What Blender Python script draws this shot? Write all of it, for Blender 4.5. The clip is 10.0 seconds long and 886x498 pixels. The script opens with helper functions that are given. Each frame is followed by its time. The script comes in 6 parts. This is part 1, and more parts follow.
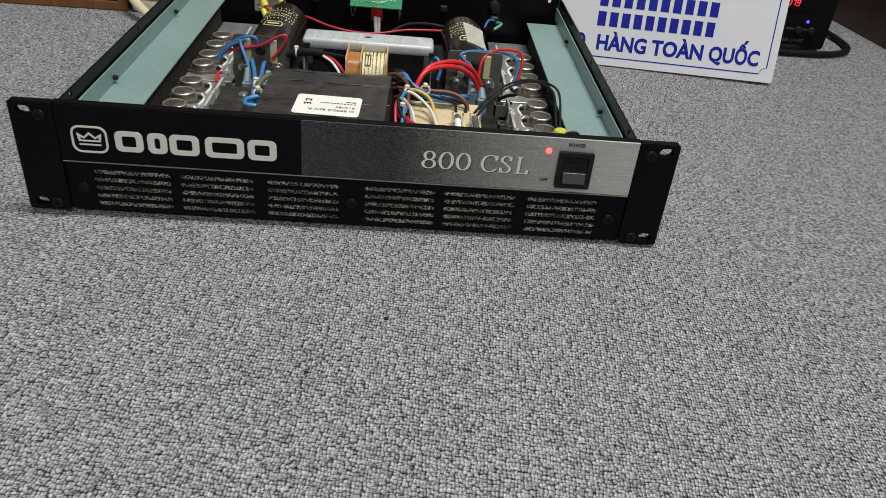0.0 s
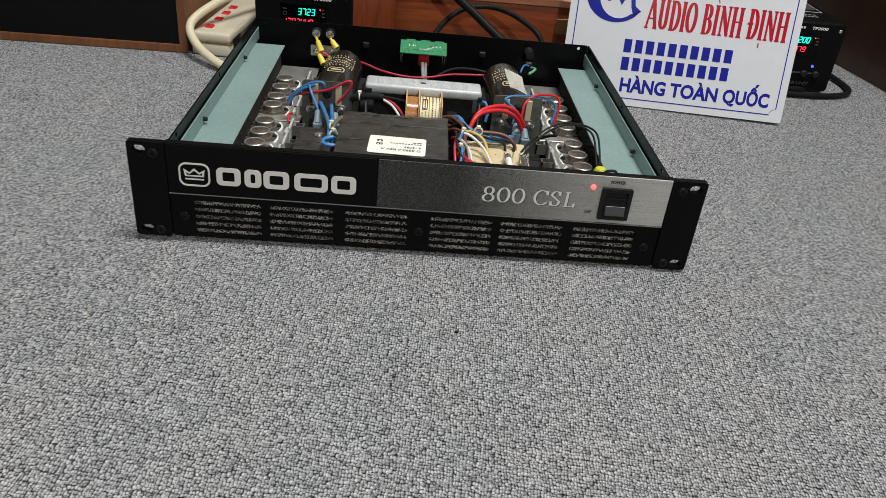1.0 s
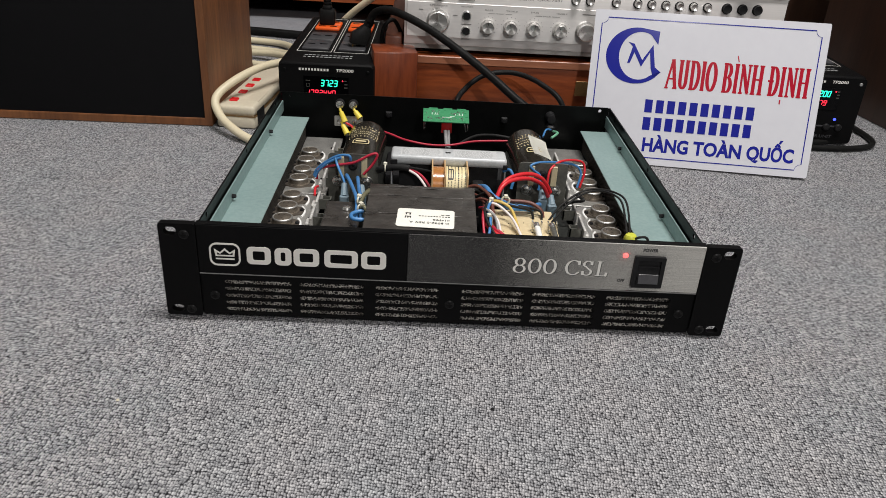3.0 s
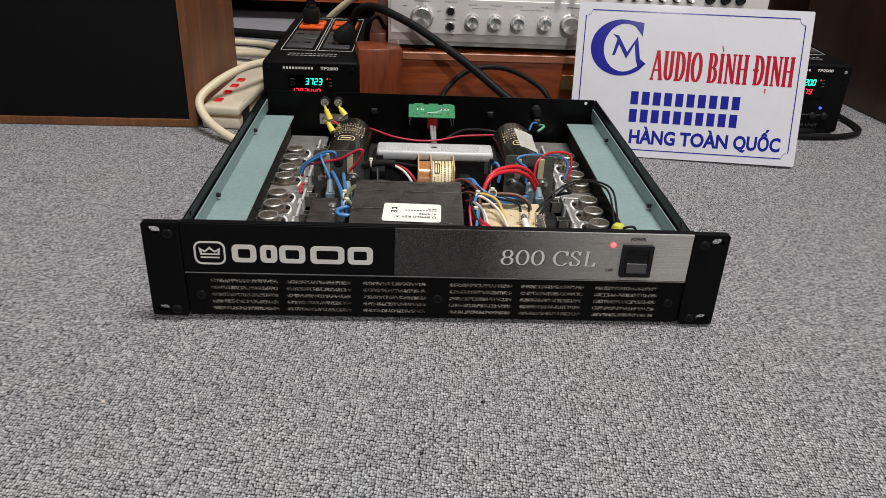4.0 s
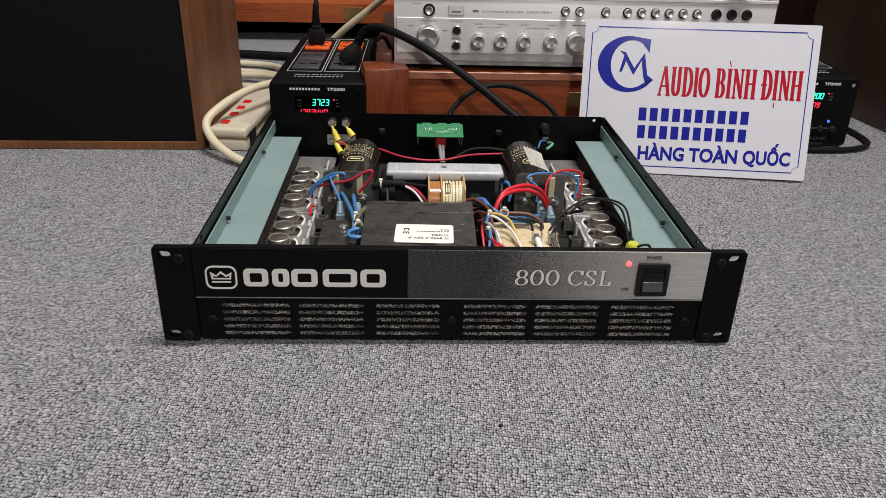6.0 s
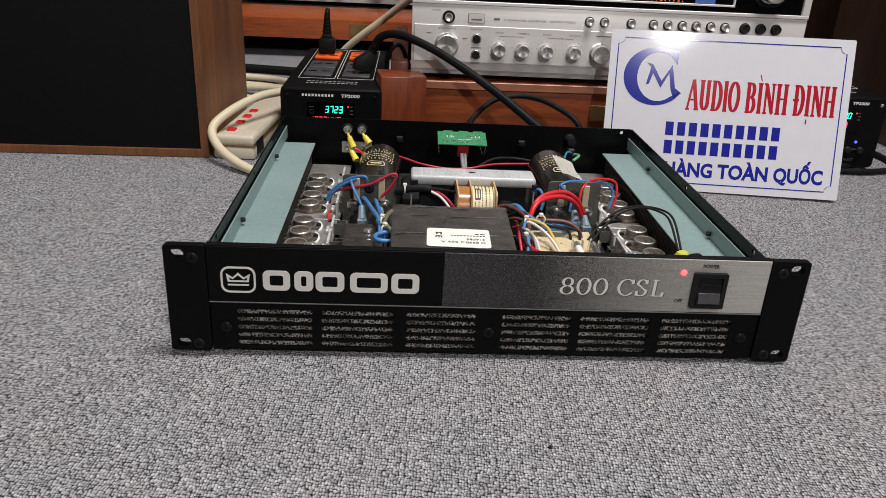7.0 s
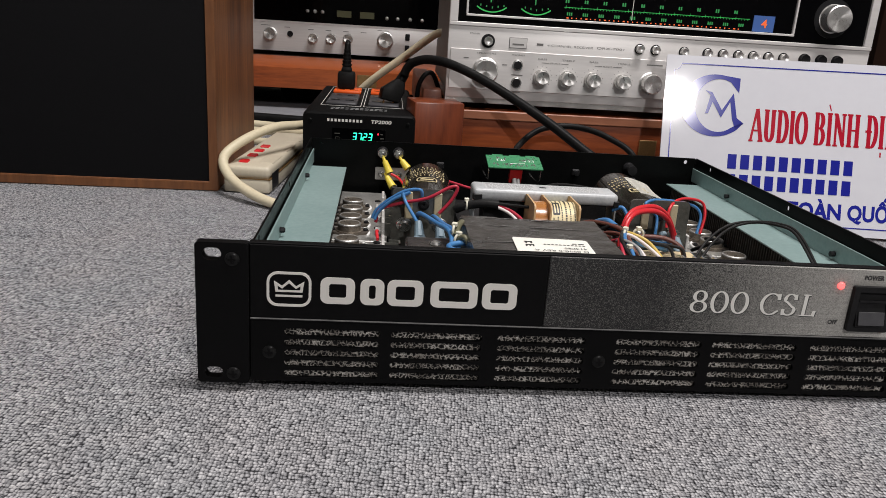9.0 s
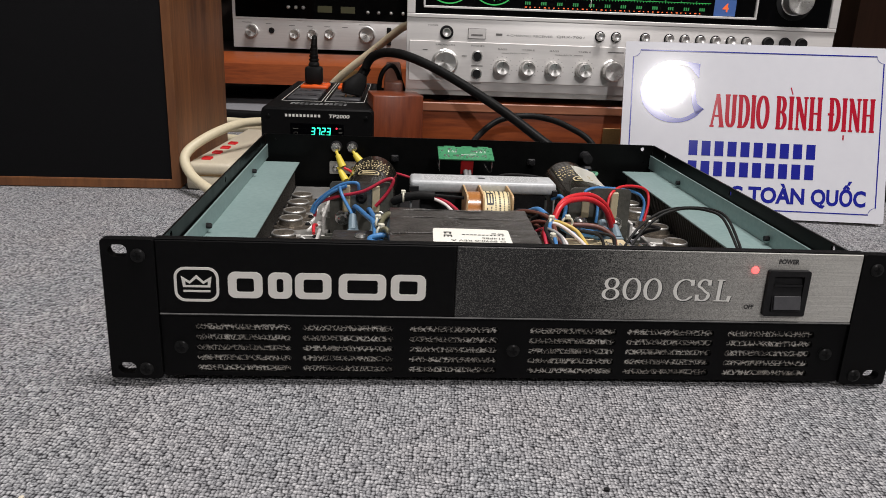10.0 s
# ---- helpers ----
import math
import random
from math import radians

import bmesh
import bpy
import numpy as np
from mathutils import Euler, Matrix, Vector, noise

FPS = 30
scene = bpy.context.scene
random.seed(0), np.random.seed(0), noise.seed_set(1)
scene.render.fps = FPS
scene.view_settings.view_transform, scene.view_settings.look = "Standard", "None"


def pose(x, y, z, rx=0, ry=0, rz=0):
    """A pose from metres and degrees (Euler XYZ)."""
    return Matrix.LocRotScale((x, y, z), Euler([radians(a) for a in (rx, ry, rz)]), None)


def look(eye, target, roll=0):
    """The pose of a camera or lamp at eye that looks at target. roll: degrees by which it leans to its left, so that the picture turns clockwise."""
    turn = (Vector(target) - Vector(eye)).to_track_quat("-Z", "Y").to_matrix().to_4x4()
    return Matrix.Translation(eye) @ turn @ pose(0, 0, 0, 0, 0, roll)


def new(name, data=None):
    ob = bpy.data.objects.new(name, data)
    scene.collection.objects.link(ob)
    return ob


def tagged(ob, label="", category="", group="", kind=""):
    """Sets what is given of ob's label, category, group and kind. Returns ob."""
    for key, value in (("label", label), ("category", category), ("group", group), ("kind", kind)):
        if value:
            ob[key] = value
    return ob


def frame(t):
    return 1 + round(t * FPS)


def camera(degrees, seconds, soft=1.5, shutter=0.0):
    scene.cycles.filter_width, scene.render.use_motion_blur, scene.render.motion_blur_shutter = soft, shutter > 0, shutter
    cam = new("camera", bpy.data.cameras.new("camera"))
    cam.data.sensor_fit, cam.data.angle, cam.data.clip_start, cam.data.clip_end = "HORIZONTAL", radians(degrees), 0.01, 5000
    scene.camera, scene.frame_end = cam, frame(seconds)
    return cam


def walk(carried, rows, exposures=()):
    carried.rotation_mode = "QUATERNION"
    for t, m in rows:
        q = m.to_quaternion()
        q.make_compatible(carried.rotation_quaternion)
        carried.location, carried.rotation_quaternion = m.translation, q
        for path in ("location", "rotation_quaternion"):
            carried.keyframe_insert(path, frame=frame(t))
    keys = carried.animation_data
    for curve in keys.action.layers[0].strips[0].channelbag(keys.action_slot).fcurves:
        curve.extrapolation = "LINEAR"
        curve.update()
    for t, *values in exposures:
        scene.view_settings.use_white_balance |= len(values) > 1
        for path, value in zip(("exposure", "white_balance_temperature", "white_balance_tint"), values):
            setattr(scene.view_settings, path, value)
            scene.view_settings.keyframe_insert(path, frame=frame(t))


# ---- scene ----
cam = camera(60.0, 10.0, soft=0.72, shutter=0.12)
PATH = [
    (0, (0.036, -0.513, 0.322), (0.158, 1.158, -0.771), 5.4),
    (0.5, (-0.003, -0.569, 0.354), (0.117, 1.128, -0.698), 5.4),
    (1, (-0.018, -0.58, 0.359), (0.103, 1.127, -0.675), 5.7),
    (1.5, (-0.023, -0.582, 0.352), (0.077, 1.126, -0.684), 5.4),
    (2, (-0.022, -0.576, 0.364), (0.061, 1.157, -0.631), 4.4),
    (2.5, (-0.03, -0.568, 0.374), (0.039, 1.202, -0.555), 3.7),
    (4, (-0.025, -0.565, 0.364), (0.063, 1.21, -0.554), 2.3),
    (4.5, (-0.022, -0.567, 0.365), (0.07, 1.208, -0.554), 1.7),
    (5, (-0.032, -0.56, 0.369), (0.048, 1.221, -0.538), 1.3),
    (5.5, (-0.029, -0.561, 0.369), (0.049, 1.227, -0.525), 1.2),
    (7, (-0.071, -0.517, 0.319), (0.045, 1.313, -0.48), 2.8),
    (7.5, (-0.104, -0.48, 0.279), (0.06, 1.38, -0.438), 3.5),
    (8, (-0.137, -0.448, 0.249), (0.056, 1.434, -0.4), 3.9),
    (8.5, (-0.151, -0.427, 0.235), (0.042, 1.468, -0.374), 4.0),
    (9, (-0.14, -0.424, 0.223), (0.038, 1.481, -0.362), 3.7),
    (9.5, (-0.115, -0.427, 0.225), (0.041, 1.479, -0.358), 3.0),
    (10, (-0.077, -0.429, 0.225), (0.063, 1.473, -0.378), 2.2),
]
walk(cam, [(t, look(eye, target, roll)) for t, eye, target, roll in PATH],
     [(0, -0.12, 6380, 5.5), (1.0, -0.03, 6400, 6.5), (2.5, 0.0, 6500, 10), (5.5, 0.0, 6500, 13.5), (10, 0.0, 6500, 13.5)])

# ---- light ----
world = bpy.data.worlds.new("world")
scene.world = world
world.use_nodes = True
world.node_tree.nodes["Background"].inputs[0].default_value = (0.9, 0.95, 1.0, 1)
world.node_tree.nodes["Background"].inputs[1].default_value = 0.10


def area(name, loc, target, size, power, colour, shape="RECTANGLE", size_y=None):
    data = bpy.data.lights.new(name, "AREA")
    data.shape, data.size, data.energy, data.color = shape, size, power, colour
    if size_y:
        data.size_y = size_y
    ob = new(name, data)
    ob.matrix_world = look(loc, target)
    return ob


area("ceiling_panel_lamp", (0.52, -0.22, 2.62), (0.52, -0.22, 0), 1.1, 75, (1.0, 0.97, 0.93), size_y=0.5)
area("ceiling_panel_lamp", (-1.2, 0.6, 2.62), (-1.2, 0.6, 0), 1.0, 8, (0.96, 0.98, 1.0), size_y=0.4)
area("round_work_lamp", (0.351, -1.50, 1.163), (0.2, 0.6, 0.7), 0.066, 12.0, (1.0, 0.98, 0.95), "DISK")

# ---- materials ----


def nodes_of(name):
    m = bpy.data.materials.new(name)
    m.use_nodes = True
    t = m.node_tree
    return m, t, t.nodes["Principled BSDF"]


def link(t, a, b):
    t.links.new(a, b)


def noise_node(t, scale, detail=4.0, rough=0.55, vector=None):
    n = t.nodes.new("ShaderNodeTexNoise")
    n.inputs["Scale"].default_value, n.inputs["Detail"].default_value, n.inputs["Roughness"].default_value = scale, detail, rough
    if vector:
        link(t, vector, n.inputs["Vector"])
    return n


def ramp(t, fac, stops):
    r = t.nodes.new("ShaderNodeValToRGB")
    r.color_ramp.elements[0].position, r.color_ramp.elements[0].color = stops[0][0], (*stops[0][1], 1)
    r.color_ramp.elements[1].position, r.color_ramp.elements[1].color = stops[-1][0], (*stops[-1][1], 1)
    for p, c in stops[1:-1]:
        e = r.color_ramp.elements.new(p)
        e.color = (*c, 1)
    link(t, fac, r.inputs[0])
    return r


def coords(t, scale=(1, 1, 1)):
    c = t.nodes.new("ShaderNodeTexCoord")
    m = t.nodes.new("ShaderNodeMapping")
    m.inputs["Scale"].default_value = scale
    link(t, c.outputs["Object"], m.inputs["Vector"])
    return m.outputs["Vector"]


def add_bump(t, b, height, strength, distance):
    n = t.nodes.new("ShaderNodeBump")
    n.inputs["Strength"].default_value, n.inputs["Distance"].default_value = strength, distance
    link(t, height, n.inputs["Height"])
    link(t, n.outputs[0], b.inputs["Normal"])


def surf(name, c1, c2=None, rough=0.5, metal=0.0, scale=60.0, stretch=(1, 1, 1), bump=0.0, coat=0.0, rough_var=0.12, fine=8.0):
    """Two-scale mottled surface: broad stains and fine grain."""
    m, t, b = nodes_of(name)
    c2 = c2 or tuple(min(1, v * 1.25 + 0.004) for v in c1)
    v = coords(t, stretch)
    n1, n2 = noise_node(t, scale, 5, 0.6, v), noise_node(t, scale * fine, 3, 0.6, v)
    mix = t.nodes.new("ShaderNodeMath")
    mix.operation = "MULTIPLY_ADD"
    link(t, n2.outputs[0], mix.inputs[0])
    mix.inputs[1].default_value = 0.5
    half = t.nodes.new("ShaderNodeMath")
    half.operation = "MULTIPLY"
    link(t, n1.outputs[0], half.inputs[0])
    half.inputs[1].default_value = 0.5
    link(t, half.outputs[0], mix.inputs[2])
    r = ramp(t, mix.outputs[0], [(0.3, c1), (0.7, c2)])
    link(t, r.outputs[0], b.inputs["Base Color"])
    rr = t.nodes.new("ShaderNodeMapRange")
    rr.inputs[3].default_value, rr.inputs[4].default_value = max(0.03, rough - rough_var), min(1, rough + rough_var)
    link(t, n1.outputs[0], rr.inputs[0])
    link(t, rr.outputs[0], b.inputs["Roughness"])
    b.inputs["Metallic"].default_value = metal
    b.inputs["Coat Weight"].default_value = coat
    if max(c1) < 0.02:
        b.inputs["Specular IOR Level"].default_value = 0.09
    if bump:
        add_bump(t, b, n2.outputs[0], 0.6, bump)
    return m


def plain(name, c, rough=0.45, metal=0.0, glow=0.0, alpha=None):
    m, t, b = nodes_of(name)
    b.inputs["Base Color"].default_value = (*c, 1)
    b.inputs["Roughness"].default_value, b.inputs["Metallic"].default_value = rough, metal
    if glow:
        b.inputs["Emission Color"].default_value = (*c, 1)
        b.inputs["Emission Strength"].default_value = glow
    return m


def wood(name, dark, light, rough=0.35, scale=14.0, along="x", coat=0.2):
    m, t, b = nodes_of(name)
    s = {"x": (0.12, 1, 1), "y": (1, 0.12, 1), "z": (1, 1, 0.12)}[along]
    v = coords(t, s)
    n1, n2 = noise_node(t, scale, 6, 0.65, v), noise_node(t, scale * 14, 4, 0.6, v)
    add = t.nodes.new("ShaderNodeMath")
    add.operation = "MULTIPLY_ADD"
    link(t, n2.outputs[0], add.inputs[0])
    add.inputs[1].default_value = 0.45
    link(t, n1.outputs[0], add.inputs[2])
    mid = tuple((a + c) / 2 for a, c in zip(dark, light))
    r = ramp(t, add.outputs[0], [(0.52, dark), (0.7, mid), (0.88, light)])
    link(t, r.outputs[0], b.inputs["Base Color"])
    b.inputs["Roughness"].default_value, b.inputs["Coat Weight"].default_value = rough, coat
    b.inputs["Coat Roughness"].default_value = 0.25
    add_bump(t, b, n2.outputs[0], 0.3, 0.0004)
    return m


def carpet_material():
    """Loop pile: small slanting loops in loose rows, the shade between them and in scattered dark pits painted in,
    yarns of mixed greys.
    """
    m, t, b = nodes_of("carpet_loop_pile")
    v = coords(t)
    warp = noise_node(t, 60, 3, 0.6, v)
    off = t.nodes.new("ShaderNodeVectorMath")
    off.operation = "MULTIPLY_ADD"
    link(t, warp.outputs["Color"], off.inputs[0])
    off.inputs[1].default_value = (0.0052, 0.0052, 0)
    link(t, v, off.inputs[2])
    pile = t.nodes.new("ShaderNodeMapping")
    pile.inputs["Rotation"].default_value = (0, 0, radians(7))
    pile.inputs["Scale"].default_value = (1.16, 0.80, 1)
    link(t, off.outputs[0], pile.inputs["Vector"])
    vor = t.nodes.new("ShaderNodeTexVoronoi")
    vor.inputs["Scale"].default_value, vor.inputs["Randomness"].default_value = 440, 0.46
    link(t, pile.outputs["Vector"], vor.inputs["Vector"])
    # where in its own loop a point lies, across the slant of the pile
    local = t.nodes.new("ShaderNodeVectorMath")
    local.operation = "SUBTRACT"
    link(t, pile.outputs["Vector"], local.inputs[0])
    link(t, vor.outputs["Position"], local.inputs[1])
    slant = t.nodes.new("ShaderNodeVectorMath")
    slant.operation = "DOT_PRODUCT"
    link(t, local.outputs[0], slant.inputs[0])
    slant.inputs[1].default_value = (-300, 260, 0)
    sep = t.nodes.new("ShaderNodeSeparateColor")
    link(t, vor.outputs["Color"], sep.inputs[0])
    yarn = ramp(t, sep.outputs[0], [(0.0, (0.40, 0.403, 0.413)), (0.25, (0.57, 0.572, 0.58)), (0.7, (0.68, 0.68, 0.685)), (1.0, (0.82, 0.82, 0.82))])
    # shade in the gaps between loops, painted into the colour
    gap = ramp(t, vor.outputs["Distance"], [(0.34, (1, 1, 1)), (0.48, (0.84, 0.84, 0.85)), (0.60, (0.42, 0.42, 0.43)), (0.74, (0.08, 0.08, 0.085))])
    big = noise_node(t, 11, 4, 0.6, v)
    tone = ramp(t, big.outputs[0], [(0.3, (0.90, 0.925, 0.935)), (0.5, (0.96, 0.955, 0.96)), (0.7, (1.0, 0.97, 0.96))])
    # shade of small pits in the pile, also put into the colour
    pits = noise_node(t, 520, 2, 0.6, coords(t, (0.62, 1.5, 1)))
    pit_shade = ramp(t, pits.outputs[0], [(0.35, (0.16, 0.164, 0.174)), (0.43, (0.82, 0.82, 0.83)), (0.54, (1.0, 1.0, 1.0))])
    streak = noise_node(t, 90, 4, 0.65, coords(t, (0.45, 1.5, 1)))
    tone4 = ramp(t, streak.outputs[0], [(0.34, (0.80, 0.805, 0.815)), (0.5, (0.94, 0.94, 0.945)), (0.66, (1.0, 1.0, 1.0))])
    fibre = noise_node(t, 1500, 2, 0.6, v)
    tone3 = ramp(t, fibre.outputs[0], [(0.3, (0.76, 0.76, 0.77)), (0.7, (1.0, 1.0, 1.0))])
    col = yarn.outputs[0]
    for other in (gap, tone, pit_shade, tone3, tone4):
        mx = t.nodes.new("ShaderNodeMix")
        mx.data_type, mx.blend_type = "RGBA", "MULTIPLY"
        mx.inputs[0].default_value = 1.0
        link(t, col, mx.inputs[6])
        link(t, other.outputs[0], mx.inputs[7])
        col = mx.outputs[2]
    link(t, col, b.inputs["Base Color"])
    b.inputs["Roughness"].default_value = 0.95
    b.inputs["Specular IOR Level"].default_value = 0.12
    height = t.nodes.new("ShaderNodeMath")
    height.operation = "SUBTRACT"
    link(t, slant.outputs["Value"], height.inputs[0])
    link(t, vor.outputs["Distance"], height.inputs[1])
    add_bump(t, b, height.outputs[0], 1.0, 0.0030)
    return m


def nameplate_material():
    """Brushed metal under a printed dot screen that thins out towards one end."""
    m, t, b = nodes_of("screened_brushed_metal")
    c = t.nodes.new("ShaderNodeTexCoord")
    s = t.nodes.new("ShaderNodeSeparateXYZ")
    link(t, c.outputs["Object"], s.inputs[0])
    cover = t.nodes.new("ShaderNodeMapRange")
    cover.inputs[1].default_value, cover.inputs[2].default_value = 0.03, 0.20
    cover.inputs[3].default_value, cover.inputs[4].default_value = 0.72, 0.03
    link(t, s.outputs[0], cover.inputs[0])
    dots = noise_node(t, 2100, 2, 0.5, coords(t))
    less = t.nodes.new("ShaderNodeMapRange")
    sub = t.nodes.new("ShaderNodeMath")
    sub.operation = "SUBTRACT"
    link(t, dots.outputs[0], sub.inputs[0])
    link(t, cover.outputs[0], sub.inputs[1])
    less.inputs[1].default_value, less.inputs[2].default_value = -0.22, 0.50
    link(t, sub.outputs[0], less.inputs[0])
    brush = noise_node(t, 900, 3, 0.6, coords(t, (0.02, 1, 1.5)))
    metal = ramp(t, brush.outputs[0], [(0.3, (0.50, 0.49, 0.46)), (0.7, (0.66, 0.65, 0.61))])
    mx = t.nodes.new("ShaderNodeMix")
    mx.data_type = "RGBA"
    mx.inputs[6].default_value = (0.016, 0.016, 0.017, 1)
    link(t, less.outputs[0], mx.inputs[0])
    link(t, metal.outputs[0], mx.inputs[7])
    link(t, mx.outputs[2], b.inputs["Base Color"])
    mm = t.nodes.new("ShaderNodeMath")
    mm.operation = "MULTIPLY"
    link(t, less.outputs[0], mm.inputs[0])
    mm.inputs[1].default_value = 0.3
    link(t, mm.outputs[0], b.inputs["Metallic"])
    b.inputs["Roughness"].default_value = 0.48
    b.inputs["Specular IOR Level"].default_value = 0.3
    add_bump(t, b, brush.outputs[0], 0.08, 0.0002)
    return m


def foam_material():
    m, t, b = nodes_of("filter_foam")
    v = coords(t, (1, 1, 1))
    vor = t.nodes.new("ShaderNodeTexVoronoi")
    vor.feature = "DISTANCE_TO_EDGE"
    vor.inputs["Scale"].default_value = 400
    n = noise_node(t, 400, 3, 0.6, v)
    off = t.nodes.new("ShaderNodeVectorMath")
    off.operation = "MULTIPLY_ADD"
    link(t, n.outputs["Color"], off.inputs[0])
    off.inputs[1].default_value = (0.003, 0.003, 0.003)
    link(t, v, off.inputs[2])
    link(t, off.outputs[0], vor.inputs["Vector"])
    big = noise_node(t, 60, 4, 0.6, v)
    sub = t.nodes.new("ShaderNodeMath")
    sub.operation = "MULTIPLY_ADD"
    link(t, big.outputs[0], sub.inputs[0])
    sub.inputs[1].default_value = -0.40
    link(t, vor.outputs["Distance"], sub.inputs[2])
    r = ramp(t, sub.outputs[0], [(-0.0, (0.80, 0.77, 0.72)), (0.02, (0.34, 0.31, 0.275)), (0.10, (0.008, 0.008, 0.008))])
    sh = t.nodes.new("ShaderNodeMath")
    sh.operation = "ADD"
    link(t, sub.outputs[0], sh.inputs[0])
    sh.inputs[1].default_value = 0.20
    link(t, sh.outputs[0], r.inputs[0])
    r.color_ramp.elements[0].position, r.color_ramp.elements[1].position, r.color_ramp.elements[2].position = 0.0, 0.065, 0.17
    link(t, r.outputs[0], b.inputs["Base Color"])
    b.inputs["Roughness"].default_value = 0.95
    add_bump(t, b, vor.outputs["Distance"], 1.0, -0.003)
    return m


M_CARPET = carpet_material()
M_BLACK = surf("black_powder_paint", (0.0022, 0.0022, 0.0025), (0.006, 0.006, 0.0063), 0.5, 0, 900, bump=0.0001)
M_BLACK_IN = surf("black_gloss_paint", (0.0022, 0.0025, 0.0025), (0.005, 0.0054, 0.0054), 0.32, 0, 70)
M_PRINT_BLACK = surf("black_screen_print", (0.0026, 0.0026, 0.0029), (0.006, 0.006, 0.0063), 0.5, 0, 300)
M_SCREW = surf("worn_black_screw", (0.007, 0.007, 0.0075), (0.026, 0.026, 0.026), 0.3, 0.3, 500)
# paler grey for the highlight drawn along the panel rim
M_RIM_GLINT = surf("worn_grey_edge", (0.13, 0.13, 0.13), (0.26, 0.26, 0.255), 0.4, 0.3, 200)
M_PLATE = nameplate_material()
M_FOAM = foam_material()
M_TEAL = surf("teal_grey_lacquer", (0.195, 0.288, 0.284), (0.295, 0.40, 0.388), 0.42, 0.1, 11, fine=22)
M_PRINT_WHITE = plain("pale_print", (0.78, 0.76, 0.71), 0.5)
M_PRINT_SILVER = plain("silver_print", (0.80, 0.79, 0.75), 0.45, 0.0)
M_PRINT_DARK = plain("dark_print", (0.03, 0.03, 0.03), 0.5)
M_PRINT_GREY = plain("worn_grey_print", (0.16, 0.155, 0.15), 0.5)
M_SWITCH = surf("black_plastic", (0.012, 0.012, 0.013), (0.022, 0.022, 0.023), 0.38, 0, 200)
M_ROCKER = surf("dark_grey_plastic", (0.045, 0.045, 0.05), (0.07, 0.07, 0.075), 0.35, 0, 200)
M_LED = plain("red_led", (1.0, 0.075, 0.07), 0.2, 0, 3.2)
M_ALU = surf("dull_aluminium", (0.36, 0.355, 0.34), (0.58, 0.57, 0.54), 0.42, 0.75, 70)
M_ZINC = surf("zinc_plate", (0.41, 0.43, 0.44), (0.60, 0.62, 0.63), 0.45, 0.15, 55)
M_CAN = surf("worn_nickel_can", (0.11, 0.090, 0.070), (0.40, 0.35, 0.29), 0.33, 0.75, 150, rough_var=0.2)
M_FLANGE = surf("brown_tarnished_flange", (0.10, 0.085, 0.07), (0.22, 0.19, 0.16), 0.45, 0.7, 200)
M_STEEL = surf("bright_steel", (0.60, 0.60, 0.58), (0.78, 0.78, 0.76), 0.25, 0.95, 100)
M_PASTE = surf("white_thermal_paste", (0.72, 0.72, 0.70), (0.86, 0.86, 0.84), 0.6, 0, 120)
M_PASTEALU = surf("paste_smeared_aluminium", (0.34, 0.33, 0.31), (0.80, 0.79, 0.76), 0.5, 0.2, 130)
M_FIN = surf("black_anodised", (0.012, 0.012, 0.013), (0.03, 0.03, 0.031), 0.5, 0.3, 90)
M_HEATSINK = surf("dusty_brown_black_fins", (0.022, 0.020, 0.018), (0.065, 0.058, 0.050), 0.55, 0.2, 90)
M_TAPE = surf("black_tape_wrap", (0.020, 0.018, 0.016), (0.060, 0.054, 0.049), 0.30, 0, 22, bump=0.0022, fine=4)
M_LABEL = surf("white_paper_label", (0.78, 0.77, 0.70), (0.86, 0.85, 0.78), 0.55, 0, 40)
M_STICKERPRINT = plain("faded_print", (0.33, 0.34, 0.34), 0.6)
M_STICKER = surf("grey_foil_sticker", (0.50, 0.51, 0.515), (0.60, 0.61, 0.615), 0.5, 0.05, 90)
M_ORANGE = surf("amber_film_tape", (0.30, 0.11, 0.025), (0.48, 0.20, 0.05), 0.25, 0, 90, coat=0.4)
M_YELLOWLAB = surf("cream_coil_label", (0.72, 0.60, 0.33), (0.82, 0.71, 0.44), 0.45, 0, 60)
M_BOBBIN = surf("tan_bobbin", (0.50, 0.32, 0.15), (0.62, 0.42, 0.22), 0.5, 0, 80)
M_PHENOL = surf("cream_circuit_board", (0.58, 0.47, 0.28), (0.70, 0.58, 0.37), 0.5, 0, 40)
M_PCBBLACK = surf("dark_circuit_board", (0.014, 0.016, 0.015), (0.035, 0.036, 0.033), 0.45, 0, 60)
M_PCBGREEN = surf("green_solder_mask", (0.03, 0.20, 0.085), (0.07, 0.32, 0.15), 0.3, 0, 200, fine=4)
M_GLASSY = surf("smoke_plastic_plate", (0.085, 0.085, 0.075), (0.15, 0.15, 0.132), 0.22, 0.2, 50)
M_TAN = surf("tan_ceramic", (0.50, 0.43, 0.27), (0.62, 0.55, 0.37), 0.5, 0, 80)
M_SLEEVE = surf("black_shrink_sleeve", (0.012, 0.011, 0.010), (0.03, 0.026, 0.02), 0.18, 0, 60, coat=0.3)
M_GOLD = plain("gold_print", (0.62, 0.52, 0.30), 0.45, 0.1)
M_YELLOW = surf("yellow_crimp_sleeve", (0.76, 0.60, 0.05), (0.86, 0.70, 0.11), 0.35, 0, 80)
M_LIME = surf("lime_crimp_cap", (0.50, 0.52, 0.04), (0.62, 0.64, 0.09), 0.3, 0, 80)
M_NYLON = plain("nylon_tie", (0.72, 0.70, 0.58), 0.4)
